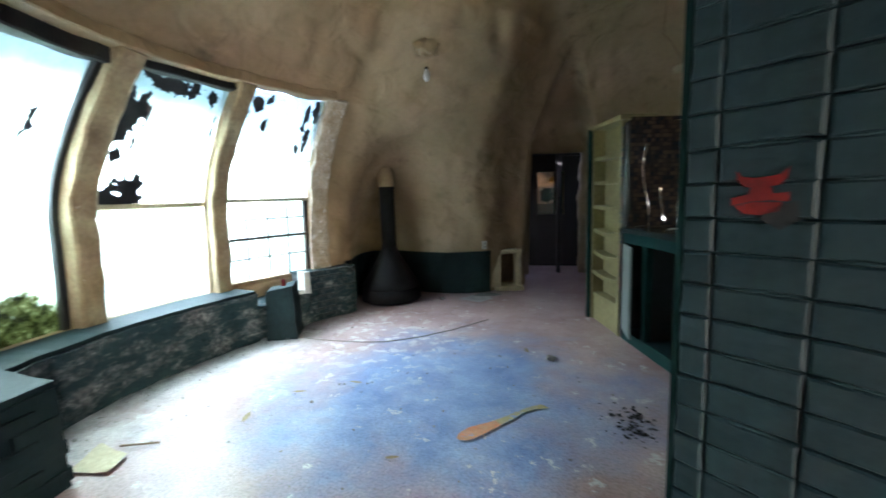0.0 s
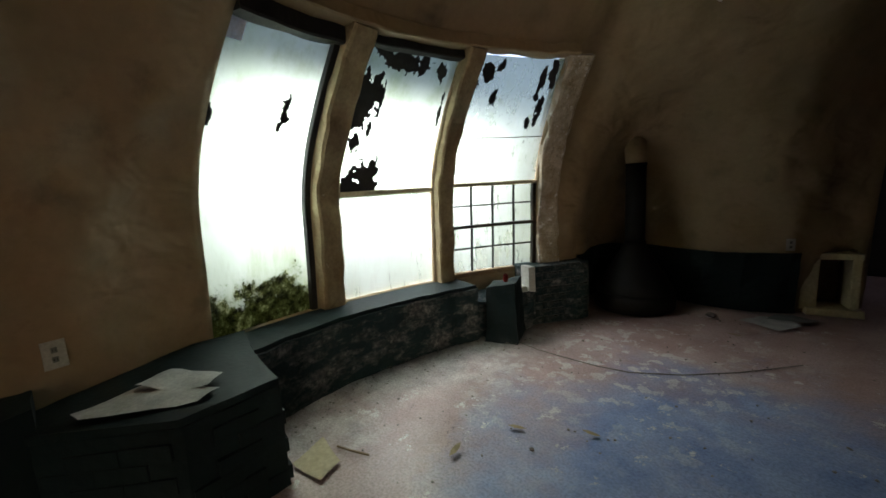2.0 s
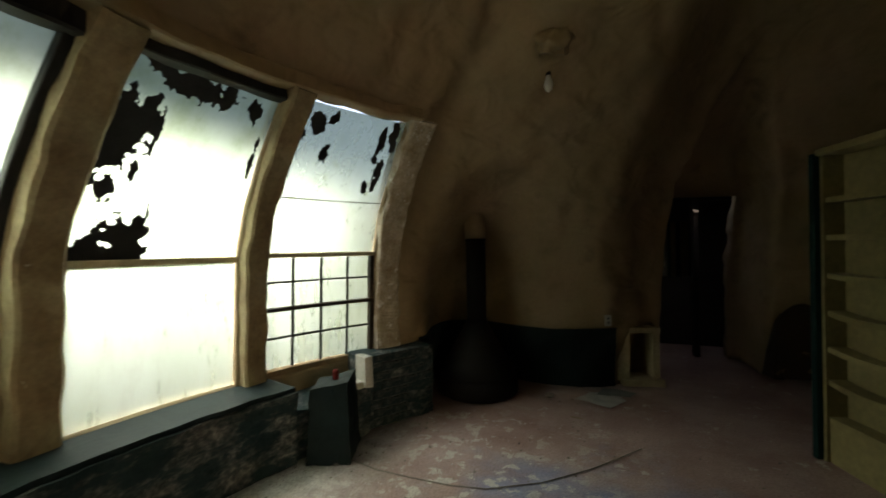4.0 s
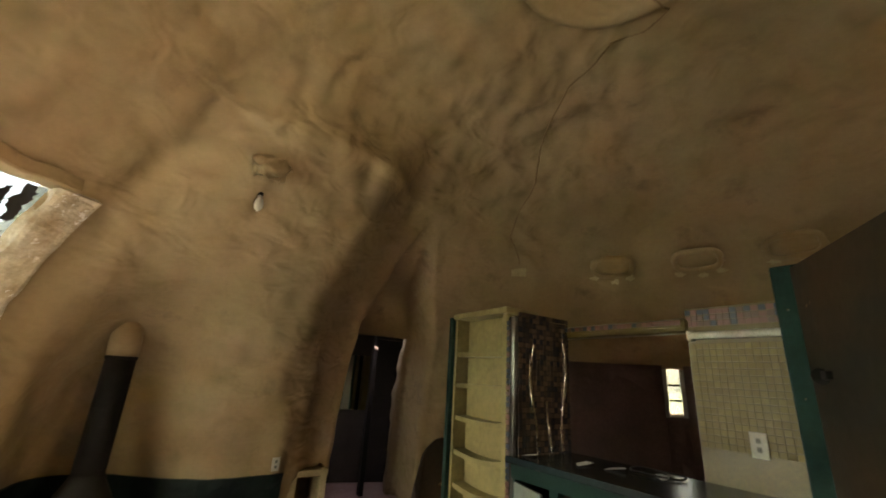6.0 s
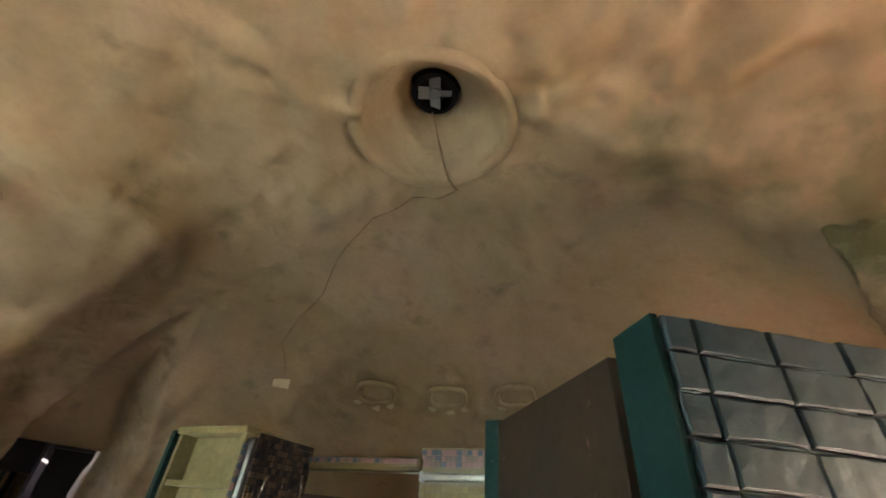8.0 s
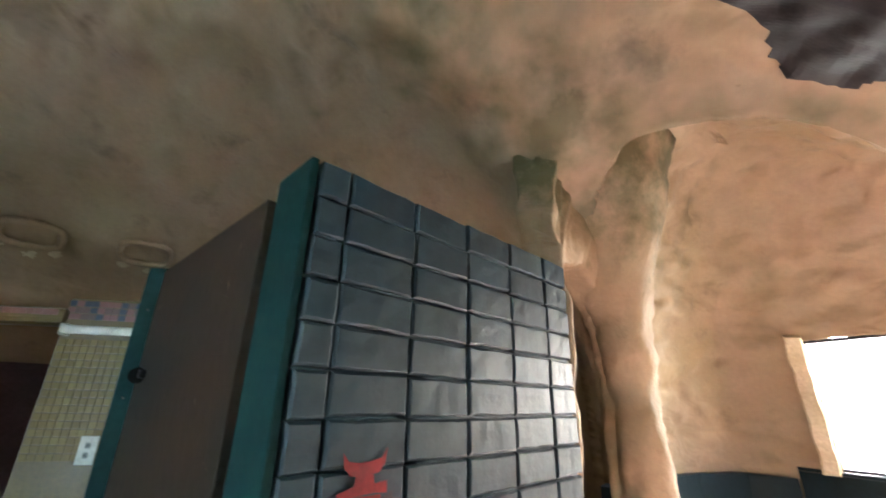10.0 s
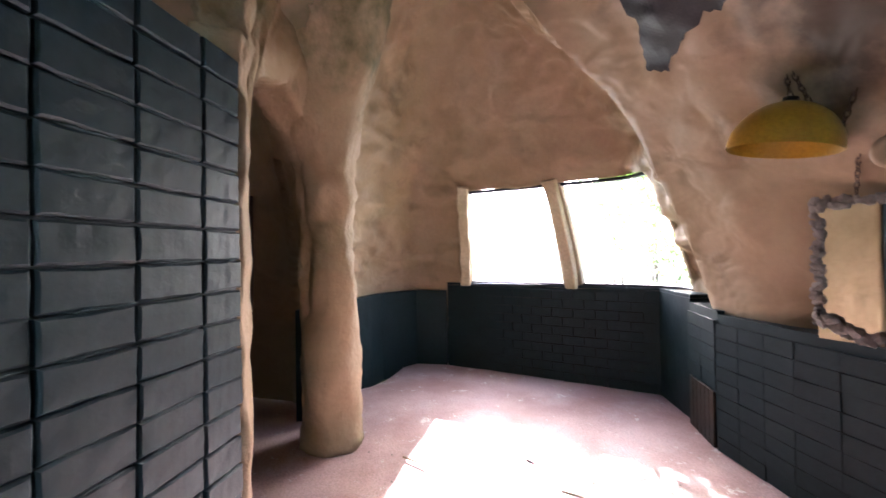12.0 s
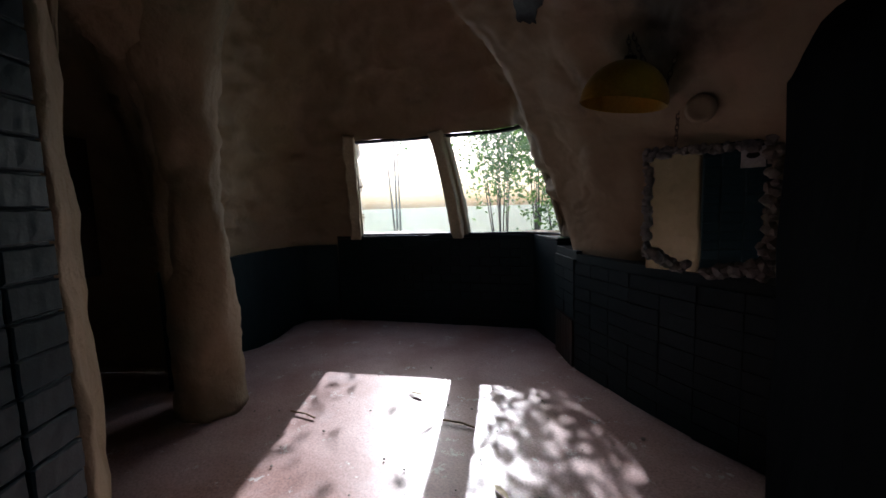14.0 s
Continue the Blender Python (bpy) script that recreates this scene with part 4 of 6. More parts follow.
bm.faces.new([bm.verts.new(p) for p in outline])
ext = bmesh.ops.extrude_face_region(bm, geom=bm.faces[:])
for v in [g for g in ext["geom"] if isinstance(g, bmesh.types.BMVert)]:
    v.co.y += 0.03
part("panel", bm, RUST, arch_stain)

# ---- kitchen bar: a frame with u along the bar, n into the kitchen ----
KU = Vector((0.365, -0.931))
K0 = Vector((1.41, 3.21))
KANG = math.degrees(math.atan2(KU.y, KU.x))
KM = frame_at(K0.x, K0.y, KANG)


def kbox(u0, u1, n0, n1, z0, z1, bevel=0.0):
    """A box in the bar's own axes; n counts into the kitchen."""
    return box(u1 - u0, n1 - n0, z1 - z0, KM @ Matrix.Translation(((u0 + u1) / 2, (n0 + n1) / 2, z0)), bevel)


shelf = thing("bookshelf", "tall narrow yellow painted built-in bookshelf with sagging boards", "bookshelf")
part("side_board", kbox(-0.69, -0.645, -0.06, 0.0, 0, 2.06, 0.006), TEAL_EDGE, shelf, "dark teal side board")
part("side_panel", kbox(-0.645, -0.62, -0.02, 0.13, 0, 2.05), YELLOW, shelf)
part("back_panel", kbox(-0.63, -0.03, 0.11, 0.14, 0, 2.04), YELLOW, shelf)
part("side_panel", kbox(-0.05, 0.0, -0.02, 0.27, 0, 2.06, 0.006), YELLOW, shelf)
for z, sag in ((0.30, 0), (0.55, 0.03), (0.77, 0.03), (1.01, 0.03), (1.26, 0.015), (1.51, 0.0), (1.76, 0.0)):
    bm = kbox(-0.63, -0.05, -0.005, 0.11, z - 0.035, z)
    bmesh.ops.subdivide_edges(bm, edges=bm.edges[:], cuts=4, use_grid_fill=True)
    inv = KM.inverted()
    for v in bm.verts:
        u = (inv @ v.co).x
        v.co.z -= sag * (1 - ((u + 0.34) / 0.29) ** 2)
    part("shelf_board", bm, YELLOW, shelf)
bm = kbox(-0.66, 0.02, -0.05, 0.30, 2.04, 2.09, 0.012)
part("cornice", lumpy(bm, 0.008, 9), YELLOW, shelf, "rounded yellow top moulding")
part("kick_board", kbox(-0.63, -0.05, 0.0, 0.03, 0, 0.265), YELLOW, shelf)

counter = thing("counter_top", "dark teal bar counter top with scattered litter", "counter")
part("top", kbox(0.0, 1.72, -0.03, 0.60, 1.02, 1.065, 0.008), mat("glossy_dark_counter", mottled((0.016, 0.036, 0.042), (0.012, 0.02, 0.026), 2.5, 30, (0.10, 0.11, 0.11), 0.72), 0.24, bump=0.2, scale=14), counter)
part("front_rail", kbox(0.0, 1.70, -0.005, 0.03, 0.93, 1.02, 0.004), TEAL_EDGE, counter)
cab = thing("bar_cabinet", "open-fronted dark teal bar cabinet under the counter", "cabinet")
for u in (0.0, 0.36, 0.98, 1.62):
    part("upright", kbox(u, u + 0.07, 0.0, 0.06, 0, 0.93, 0.004), TEAL_EDGE, cab)
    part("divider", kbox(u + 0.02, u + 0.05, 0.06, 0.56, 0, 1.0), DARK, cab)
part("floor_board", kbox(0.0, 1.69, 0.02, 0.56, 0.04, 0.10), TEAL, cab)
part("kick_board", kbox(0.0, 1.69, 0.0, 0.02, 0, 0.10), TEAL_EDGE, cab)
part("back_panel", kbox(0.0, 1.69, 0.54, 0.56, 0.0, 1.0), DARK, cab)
door_m = KM @ pose(0.09, -0.02, 0.12, 0, 0, -16)
part("door", box(0.32, 0.02, 0.80, door_m @ Matrix.Translation((0.16, 0, 0)), 0.003), GREY, cab, "pale grey cabinet door standing open")
part("panel", kbox(0.45, 0.96, 0.30, 0.32, 0.1, 1.0), GREY, cab, "pale grey inner board")

# tiled wall behind the bar with its serving opening
tile_wall = part("wall_kitchen", kbox(1.0, 1.70, 0.60, 0.72, 0, 2.06), TILE)
tagged(tile_wall, "gold mosaic tiled kitchen wall", "wall", kind="structure")
lint = part("wall_kitchen_lintel", lumpy(kbox(-0.06, 1.02, 0.56, 0.72, 1.91, 2.0, 0.03), 0.012, 7, 3), TILE)
tagged(lint, "rounded gold tiled lintel over the serving opening", "wall", kind="structure")
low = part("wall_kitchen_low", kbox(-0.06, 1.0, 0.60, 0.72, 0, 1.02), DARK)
tagged(low, "wall under the serving opening", "wall", kind="structure")
jamb = part("wall_kitchen_jamb", lumpy(kbox(-0.02, 0.07, -0.01, 0.60, 0.0, 2.03, 0.03), 0.02, 6, 6), DARKTILE)
tagged(jamb, "glossy dark mosaic tiled side wall", "wall", kind="structure")
for t0, t1, z1 in ((20, 46.5, 1.84), (49.7, 84, 1.84), (46.5, 49.7, 1.25)):
    band(dome1, t0, t1, 0, z1, -0.05, 0.02, "wall_kitchen_back", KWALL, "brown painted back wall of the kitchen", follow=True)
w = thing("window_6", "small bright barred kitchen window", "window", kind="structure")
pane_strip(dome1, KWIN[0], KWIN[1], KWIN[2], KWIN[3], 0.06, "pane", PANE_PLAIN, w)
for z in (1.44, 1.62):
    bar(dome1, span((KWIN[0], z), (KWIN[1], z), 3), 0.025, 0.03, "glazing_bar", BLACK, w, 0.04)
for t in (KWIN[0] + 0.2, KWIN[1] - 0.2):
    bar(dome1, span((t, KWIN[2]), (t, KWIN[3]), 4), 0.05, 0.12, "window_frame", WHITE, w, 0.02)

post = thing("door_post", "dark teal painted door post with screws", "post")
shaft = part("shaft", kbox(1.66, 1.76, -0.04, 0.10, 0, 2.09, 0.006), TEAL_EDGE, post)
for z in (1.55, 1.9):
    bm = tube([KM @ Vector((1.70, -0.045, z)), KM @ Vector((1.70, -0.035, z))], 0.004, 8)
    part("screw", bm, CHAIN, shaft)
A0, A1 = Vector((1.455, 0.712)), Vector((2.00, 1.56))
pang = math.degrees(math.atan2(A1.y - A0.y, A1.x - A0.x))
pan = thing("brown_door", "brown painted flush door closing the gap by the partition", "door")
pmx = frame_at(A0.x, A0.y, pang)
leaf = part("leaf", box((A1 - A0).length, 0.035, 2.06, pmx @ Matrix.Translation(((A1 - A0).length / 2, 0, 0.01)), 0.003), RUST, pan)
bm = box(0.07, 0.02, 0.03, pmx @ Matrix.Translation((0.88, 0.03, 1.62)), 0.004)
bmesh.ops.create_cone(bm, segments=10, radius1=0.03, radius2=0.004, depth=0.07, cap_ends=True, matrix=pmx @ Matrix.Translation((0.92, 0.04, 1.63)) @ pose(0, 0, 0, 0, 90, 0))
part("hook", bm, BLACK, leaf, "black iron hook")

# ---- column, arch and nook ----
def lumpy_column(cx, cy, rx, ry, turn, z1, name, label):
    bm = bmesh.new()
    n, rows = 40, 60
    rings = []
    for j in range(rows + 1):
        z = z1 * j / rows
        f = 1.0 + 0.18 * max(0, 0.25 - z) / 0.25 + 1.15 * max(0.0, z - 1.95) ** 1.5 + 0.10 * math.sin(z * 3.0)
        ring = []
        for i in range(n):
            a = math.tau * i / n
            x, y = rx * f * math.cos(a), ry * f * math.sin(a)
            c, s_ = math.cos(radians(turn)), math.sin(radians(turn))
            p = Vector((cx - 0.24 * max(0.0, z - 1.75) + c * x - s_ * y, cy + 0.10 * max(0.0, z - 1.75) + s_ * x + c * y, z))
            p += (0.040 * noise.noise(p * 3.5) + 0.026 * noise.noise(p * 9) + 0.012 * noise.noise(p * 20)) * Vector((math.cos(a + radians(turn)), math.sin(a + radians(turn)), 0))
            ring.append(bm.verts.new(p))
        rings.append(ring)
    for u, v in zip(rings, rings[1:]):
        for k in range(n):
            bm.faces.new((u[k], u[(k + 1) % n], v[(k + 1) % n], v[k]))
    bm.faces.new(list(reversed(rings[0])))
    bm.faces.new(rings[-1])
    ob = part(name, bm, MOSSY, smooth=True)
    return tagged(ob, label, "column", kind="structure")


lumpy_column(3.90, -0.72, 0.205, 0.20, 10, 3.4, "column", "lumpy ochre plaster column, worn at the foot")


def arch_wall(p0, p1, s0, s1, spring, apex, top, thick, name, label):
    """A plaster wall with a pointed oval opening between two plan points."""
    d = (Vector(p1) - Vector(p0))
    length = d.length
    d.normalize()
    nrm = Vector((-d.y, d.x))
    bm = bmesh.new()
    n = 44
    inner, outer = [], []
    for i in range(n + 1):
        a = math.pi * i / n
        cs, rs = (s0 + s1) / 2, (s1 - s0) / 2
        inner.append((cs - 0.15 * math.sin(a) ** 2 - rs * math.copysign(abs(math.cos(a)) ** 0.9, math.cos(a)), spring + (apex - spring) * math.sin(a) ** 0.75))
        outer.append((length * i / n, top))
    inner = [(s0, 0.0), (s0, 0.5), (s0, 1.0), (s0, spring * 0.85)] + inner + [(s1, spring * 0.85), (s1, 1.0), (s1, 0.5), (s1, 0.0)]
    outer = [(0, 0.0), (0, 0.5), (0, 1.0), (0, spring)] + outer + [(length, spring), (length, 1.0), (length, 0.5), (length, 0.0)]
    loops = []
    for pts in (inner, outer):
        for side in (0, thick):
            loops.append([bm.verts.new((p0[0] + d.x * s + nrm.x * side, p0[1] + d.y * s + nrm.y * side, z)) for s, z in pts])
    i0, i1, o0, o1 = loops
    for k in range(len(i0) - 1):
        bm.faces.new((i0[k], i0[k + 1], o0[k + 1], o0[k]))
        bm.faces.new((i1[k], o1[k], o1[k + 1], i1[k + 1]))
        bm.faces.new((i0[k], i1[k], i1[k + 1], i0[k + 1]))
        bm.faces.new((o0[k], o0[k + 1], o1[k + 1], o1[k]))
    bmesh.ops.recalc_face_normals(bm, faces=bm.faces)
    bmesh.ops.subdivide_edges(bm, edges=bm.edges[:], cuts=3, use_grid_fill=True)
    for v in bm.verts:
        k = max(0.0, v.co.z - 1.95)
        side = (Vector((v.co.x, v.co.y)) - Vector(p0)).dot(nrm) - thick / 2
        along = (Vector((v.co.x, v.co.y)) - Vector(p0)).dot(d)
        v.co += Vector((nrm.x, nrm.y, 0)) * side * 2.2 * k ** 1.3 * max(0.15, min(1.0, along / 0.7))
        v.co += (0.030 + 0.03 * min(1, 3 * k)) * noise.noise_vector(v.co * 4.5) + (0.010 + 0.014 * min(1, 3 * k)) * noise.noise_vector(v.co * 13)
    ob = part(name, bm, MOSSY, smooth=True)
    return tagged(ob, label, "wall", kind="structure")


arch_wall((2.93, -0.096), (4.0, -0.74), 0.10, 1.02, 1.60, 2.46, 3.35, 0.15, "wall_arch", "ochre plaster arch between the pier and the column")
bm = box(0.66, 0.17, 3.35, frame_at(2.335, -0.155, -0.5) @ Matrix.Translation((0.33, 0.085, 0)), 0.03)
bmesh.ops.subdivide_edges(bm, edges=[e for e in bm.edges if e.calc_length() > 0.1], cuts=30, use_grid_fill=True)
for v in bm.verts:
    u = (v.co.x - 2.335) / 0.66
    if v.co.z > 1.9:
        v.co.z = 1.9 + (v.co.z - 1.9) * (float(np.interp(u, [0.0, 0.5, 0.75, 1.0], [2.24, 2.36, 2.70, 3.30])) - 1.9) / 1.45
    k = max(0.0, v.co.z - 1.95)
    v.co.y = -0.07 + (v.co.y + 0.07) * (1 + 0.5 * k * k)
    v.co += (0.028 + 0.03 * min(1, k * 2)) * noise.noise_vector(v.co * 4.5) + (0.010 + 0.015 * min(1, k * 3)) * noise.noise_vector(v.co * 13)
tagged(part("wall_pier", bm, MOSSY, smooth=True), "rough ochre plaster pier with damp stains, against the brick partition", "wall", kind="structure")
tagged(part("wall_stub", lumpy(prism([(1.08, -2.46), (0.62, -1.92), (-0.4, -1.45), (-0.5, -2.1), (0.5, -2.62)], 0, 2.75), 0.03, 3, 6), mat("near_black_wall", mottled((0.006, 0.009, 0.010), (0.004, 0.005, 0.006), 3, 30), 0.9, bump=0.3, spec=0.08)), "near-black wall stub beside the mirror", "wall", kind="structure")
cup = thing("wall_cupboard", "dark brown cupboard with a slatted vent in the nook", "cupboard")
cm = frame_at(4.05, 0.30, -38, 0)
part("body", box(1.5, 0.06, 1.0, cm @ Matrix.Translation((0, 0, 0.95)), 0.006), RUST, cup)
for k in range(5):
    part("slat", box(0.22, 0.02, 0.018, cm @ Matrix.Translation((-0.25, -0.04, 1.80 + 0.03 * k))), GREY, cup)
ledge = thing("shelf_ledge", "dark ledge in the plaster nook", "shelf")
part("board", box(0.5, 0.25, 0.05, frame_at(2.95, 0.05, -20, 1.0), 0.006), RUST, ledge)

# ---- window bay ----
def run_wall(points, thick, z0, z1, name, material, label, category="wall", lump=0.0):
    """A low wall whose front follows a plan line; the body lies to the line's right."""
    pts = [Vector(p) for p in points]
    fine = []
    for a, b in zip(pts, pts[1:]):
        n = max(1, int((b - a).length / 0.07))
        fine += [a.lerp(b, k / n) for k in range(n)]
    fine.append(pts[-1])
    bm = bmesh.new()
    nz = max(1, int((z1 - z0) / 0.07))
    cols_ = []
    for i, p in enumerate(fine):
        d = (fine[min(i + 1, len(fine) - 1)] - fine[max(i - 1, 0)]).normalized()
        back = p + Vector((d.y, -d.x)) * thick
        col = []
        for j in range(nz + 1):
            q = Vector((p.x, p.y, z0 + (z1 - z0) * j / nz))
            col.append(bm.verts.new(q + lump * noise.noise_vector(q * 6)))
        col += [bm.verts.new((back.x, back.y, z1)), bm.verts.new((back.x, back.y, z0))]
        cols_.append(col)
    m_ = len(cols_[0])
    for u, v in zip(cols_, cols_[1:]):
        for k in range(m_):
            bm.faces.new((u[k], u[(k + 1) % m_], v[(k + 1) % m_], v[k]))
    bm.faces.new(cols_[0])
    bm.faces.new(cols_[-1])
    bmesh.ops.recalc_face_normals(bm, faces=bm.faces)
    return tagged(part(name, bm, material), label, category, kind="structure")


BAY = [(2.92, -3.50), (3.42, -3.80), (4.30, -3.24), (5.11, -2.60), (5.36, -2.42)]
run_wall(BAY, 0.30, 0, 1.02, "wall_bay_sill", TEAL, "dark teal brick wall under the bay window", lump=0.006)
run_wall(BAY, 0.34, 1.024, 1.052, "sill_ledge_bay", TEAL, "teal painted window ledge with dust", "trim", lump=0.004)
run_wall([(5.38, -2.41), (5.60, -2.09), (5.41, -1.58), (4.95, -1.06), (4.30, -0.78)], 0.30, -0.24, 0.95, "wall_bay_dado", TEAL, "dark teal painted low wall of the bay", lump=0.006)
run_wall([(0.55, -2.60), (1.0, -2.66), (1.48, -2.78), (1.94, -2.94), (2.50, -3.17)], 0.30, 0, 0.965, "wall_low", TEAL, "dark teal tiled low wall", lump=0.005)
run_wall([(2.504, -3.174), (2.90, -3.47)], 0.30, 0, 0.99, "wall_bay_corner", TEAL, "chamfered teal tiled corner of the low wall", lump=0.004)
ventp = thing("wood_panel", "brown boarded panel at the foot of the corner", "panel")
vd = math.degrees(math.atan2(-0.296, 0.396))
for k in range(6):
    part("board", box(0.066, 0.02, 0.40, frame_at(2.515, -3.168, vd, 0.004) @ Matrix.Translation((0.045 + 0.072 * k, 0.008, 0)), 0.003), RUST, ventp)
for wi, (a0, a1) in enumerate(WB):
    w = thing("window_%d" % (4 + wi), ("bright milky bay window pane", "clear bay window pane with leaves behind")[wi], "window", kind="structure")
    pane_strip(dome2, a0, a1, SILLB, HEADB, 0.06, "pane", (CLEAR, CLEAR)[wi], w)
    for t in (a0 + 0.5, a1 - 0.5):
        bar(dome2, span((t, SILLB), (t, HEADB)), 0.035, 0.06, "window_frame", CREAM, w, 0.04)
    bar(dome2, span((a0, HEADB - 0.012), (a1, HEADB - 0.012)), 0.03, 0.06, "window_frame", BLACK, w, 0.04)
    bar(dome2, span((a0, SILLB + 0.012), (a1, SILLB + 0.012)), 0.03, 0.06, "window_frame", BLACK, w, 0.04)
m_ = bar(dome2, span((-72.7, SILLB - 0.02), (-72.7, HEADB + 0.04), 20), 0.14, 0.10, "trim", CREAM, None, 0.0, 0.015)
tagged(m_, "rounded plaster bar between the bay panes", "trim", kind="structure")

m_ = bar(dome2, span((-32.2, SILLB - 0.02), (-32.2, HEADB + 0.05), 20), 0.13, 0.12, "trim", CREAM, None, -0.01, 0.02)
tagged(m_, "rounded cream plaster jamb of the bay window", "trim", kind="structure")

# ---- broken mirror in the low wall's plaster ----
mir = thing("wall_mirror", "broken mirror set in a ragged rubble plaster frame", "mirror")
MX0, MX1, MZ0, MZ1 = 1.735, 1.18, 1.00, 1.645
part("glass", box(0.60, 0.006, MZ1 - MZ0 + 0.04, Matrix.Translation(((MX0 + MX1) / 2, -2.745, MZ0 - 0.02))), MIRROR, mir)
rnd = random.Random(5)


def rubble(path, size, name, parent, material):
    bm = bmesh.new()
    for i, p in enumerate(path):
        for k in range(3):
            q = Vector(p) + Vector((rnd.uniform(-1, 1), rnd.uniform(-0.4, 0.6), rnd.uniform(-1, 1))) * size * 0.5
            bmesh.ops.create_icosphere(bm, subdivisions=1, radius=size * rnd.uniform(0.35, 0.7), matrix=Matrix.Translation(q) @ Matrix.Rotation(rnd.uniform(0, 6), 4, "Y"))
    for v in bm.verts:
        v.co += size * 0.25 * noise.noise_vector(v.co * 30)
    return part(name, bm, material, parent)


def line(a, b, n):
    return [Vector(a).lerp(Vector(b), i / n) for i in range(n + 1)]


rubble(line((MX0 + 0.02, -2.74, MZ1 + 0.01), (MX1 - 0.03, -2.74, MZ1 - 0.01), 26), 0.035, "frame_top", mir, STONE)
rubble(line((MX0 + 0.02, -2.74, MZ1), (MX0 + 0.02, -2.74, MZ0 + 0.06), 24), 0.035, "frame_side", mir, STONE)
rubble(line((MX1 - 0.02, -2.74, MZ1), (MX1 + 0.0, -2.74, MZ0), 24), 0.05, "frame_side", mir, STONE)
rubble(line((MX0 + 0.02, -2.73, MZ0 + 0.08), (1.56, -2.73, MZ0 + 0.0), 10), 0.045, "frame_foot", mir, STONE)
rubble(line((1.42, -2.73, MZ0 - 0.01), (MX1, -2.73, MZ0 + 0.04), 12), 0.05, "frame_foot", mir, STONE)
tag = thing("card", "small yellowed card stuck on the mirror", "card")
part("paper", box(0.10, 0.003, 0.10, Matrix.Translation((1.25, -2.737, 1.53))), PAPER, tag)
bm = bmesh.new()
bmesh.ops.create_circle(bm, cap_ends=True, segments=16, radius=0.028, matrix=Matrix.Translation((1.25, -2.733, 1.59)) @ pose(0, 0, 0, 90, 0, 0) @ Matrix.Diagonal((1, 0.6, 1, 1)))
part("print", bm, BLACK, tag)

# ---- hanging lamp ----
lamp = thing("pendant_lamp", "mustard yellow half-globe lampshade hung from a chain", "lamp")
lm = Matrix.Translation((1.735, -2.385, 1.885)) @ pose(0, 0, 0, 4, -8, 0)
prof = [(0.215 * math.cos(a), 0.215 * math.sin(a)) for a in np.linspace(0, math.pi / 2 * 0.97, 14)]
bm = lathe(prof + [(r - 0.006 if r > 0.02 else r, z - 0.005) for r, z in reversed(prof)], 40, close=False)
bmesh.ops.transform(bm, matrix=lm, verts=bm.verts)
part("shade", bm, LAMP, lamp, smooth=True)
bm = lathe([(0.03, 0.205), (0.03, 0.235), (0.01, 0.24)], 14)
bmesh.ops.transform(bm, matrix=lm, verts=bm.verts)
part("cap", bm, BLACK, lamp)


def chain(a, b, sag, name, parent, size=0.022):
    """Oval links along a hanging line."""
    a, b = Vector(a), Vector(b)
    n = max(3, int((b - a).length / (size * 1.35)))
    bm = bmesh.new()
    for i in range(n):
        f0, f1 = i / n, (i + 1) / n
        p = a.lerp(b, f0) - Vector((0, 0, sag * 4 * f0 * (1 - f0)))
        q = a.lerp(b, f1) - Vector((0, 0, sag * 4 * f1 * (1 - f1)))
        d = (q - p).normalized()
        s_ = d.orthogonal().normalized()
        if i % 2:
            s_ = d.cross(s_)
        c, ln = (p + q) / 2, (q - p).length * 0.72
        ring = [c + d * ln * math.cos(t) + s_ * size * 0.42 * math.sin(t) for t in (math.tau * k / 8 for k in range(9))]
        tube(ring, size * 0.13, 5, bm)
    return part(name, bm, CHAIN, parent)


top_a = Vector((1.735, -2.40, 2.33))
chain(lm @ Vector((0.0, 0.0, 0.235)), top_a, 0, "chain", lamp)
chain(lm @ Vector((-0.075, 0.0, 0.20)), top_a, 0, "chain", lamp)
loose = thing("chain", "loose rusty chain hanging down the plaster", "chain")
chain((1.47, -2.45, 2.22), (1.60, -2.72, 1.68), 0.01, "links", loose)
chain((1.47, -2.45, 2.21), (1.545, -2.43, 1.93), 0.02, "links", loose)
boss = thing("plaster_boss", "round plaster boss on the wall", "boss")
bm = lathe([(0.07, 0), (0.07, 0.02), (0.05, 0.03), (0.03, 0.022)], 20)
bp = dome1(270.5, 1.83, -0.02)
bmesh.ops.transform(bm, matrix=look(bp, bp + Vector((0.0, -1, 0.2))) @ pose(0, 0, 0, 0, 0, 0), verts=bm.verts)
part("disc", bm, PLASTER, boss, smooth=True)

# ---- bulb, lantern fan, cable, box ----
bulb = thing("light_bulb", "bare bulb hanging from a rough plaster boss", "light bulb")
bpos = Vector((-0.527, 3.307, 2.635))
bm = lathe([(0.004, -0.01), (0.026, 0.01), (0.034, 0.04), (0.03, 0.07), (0.018, 0.10), (0.016, 0.12)], 18)
bmesh.ops.transform(bm, matrix=Matrix.Translation(bpos), verts=bm.verts)
part("globe", bm, BULB, bulb, smooth=True)
bm = lathe([(0.02, 0.115), (0.022, 0.17), (0.01, 0.18)], 14)
bmesh.ops.transform(bm, matrix=Matrix.Translation(bpos), verts=bm.verts)
part("socket", bm, BLACK, bulb)
part("bracket", tube([bpos + Vector((-0.07, 0.02, 0.17)), bpos + Vector((0, 0, 0.18)), bpos + Vector((0.06, -0.03, 0.19))], 0.006, 6), BLACK, bulb)
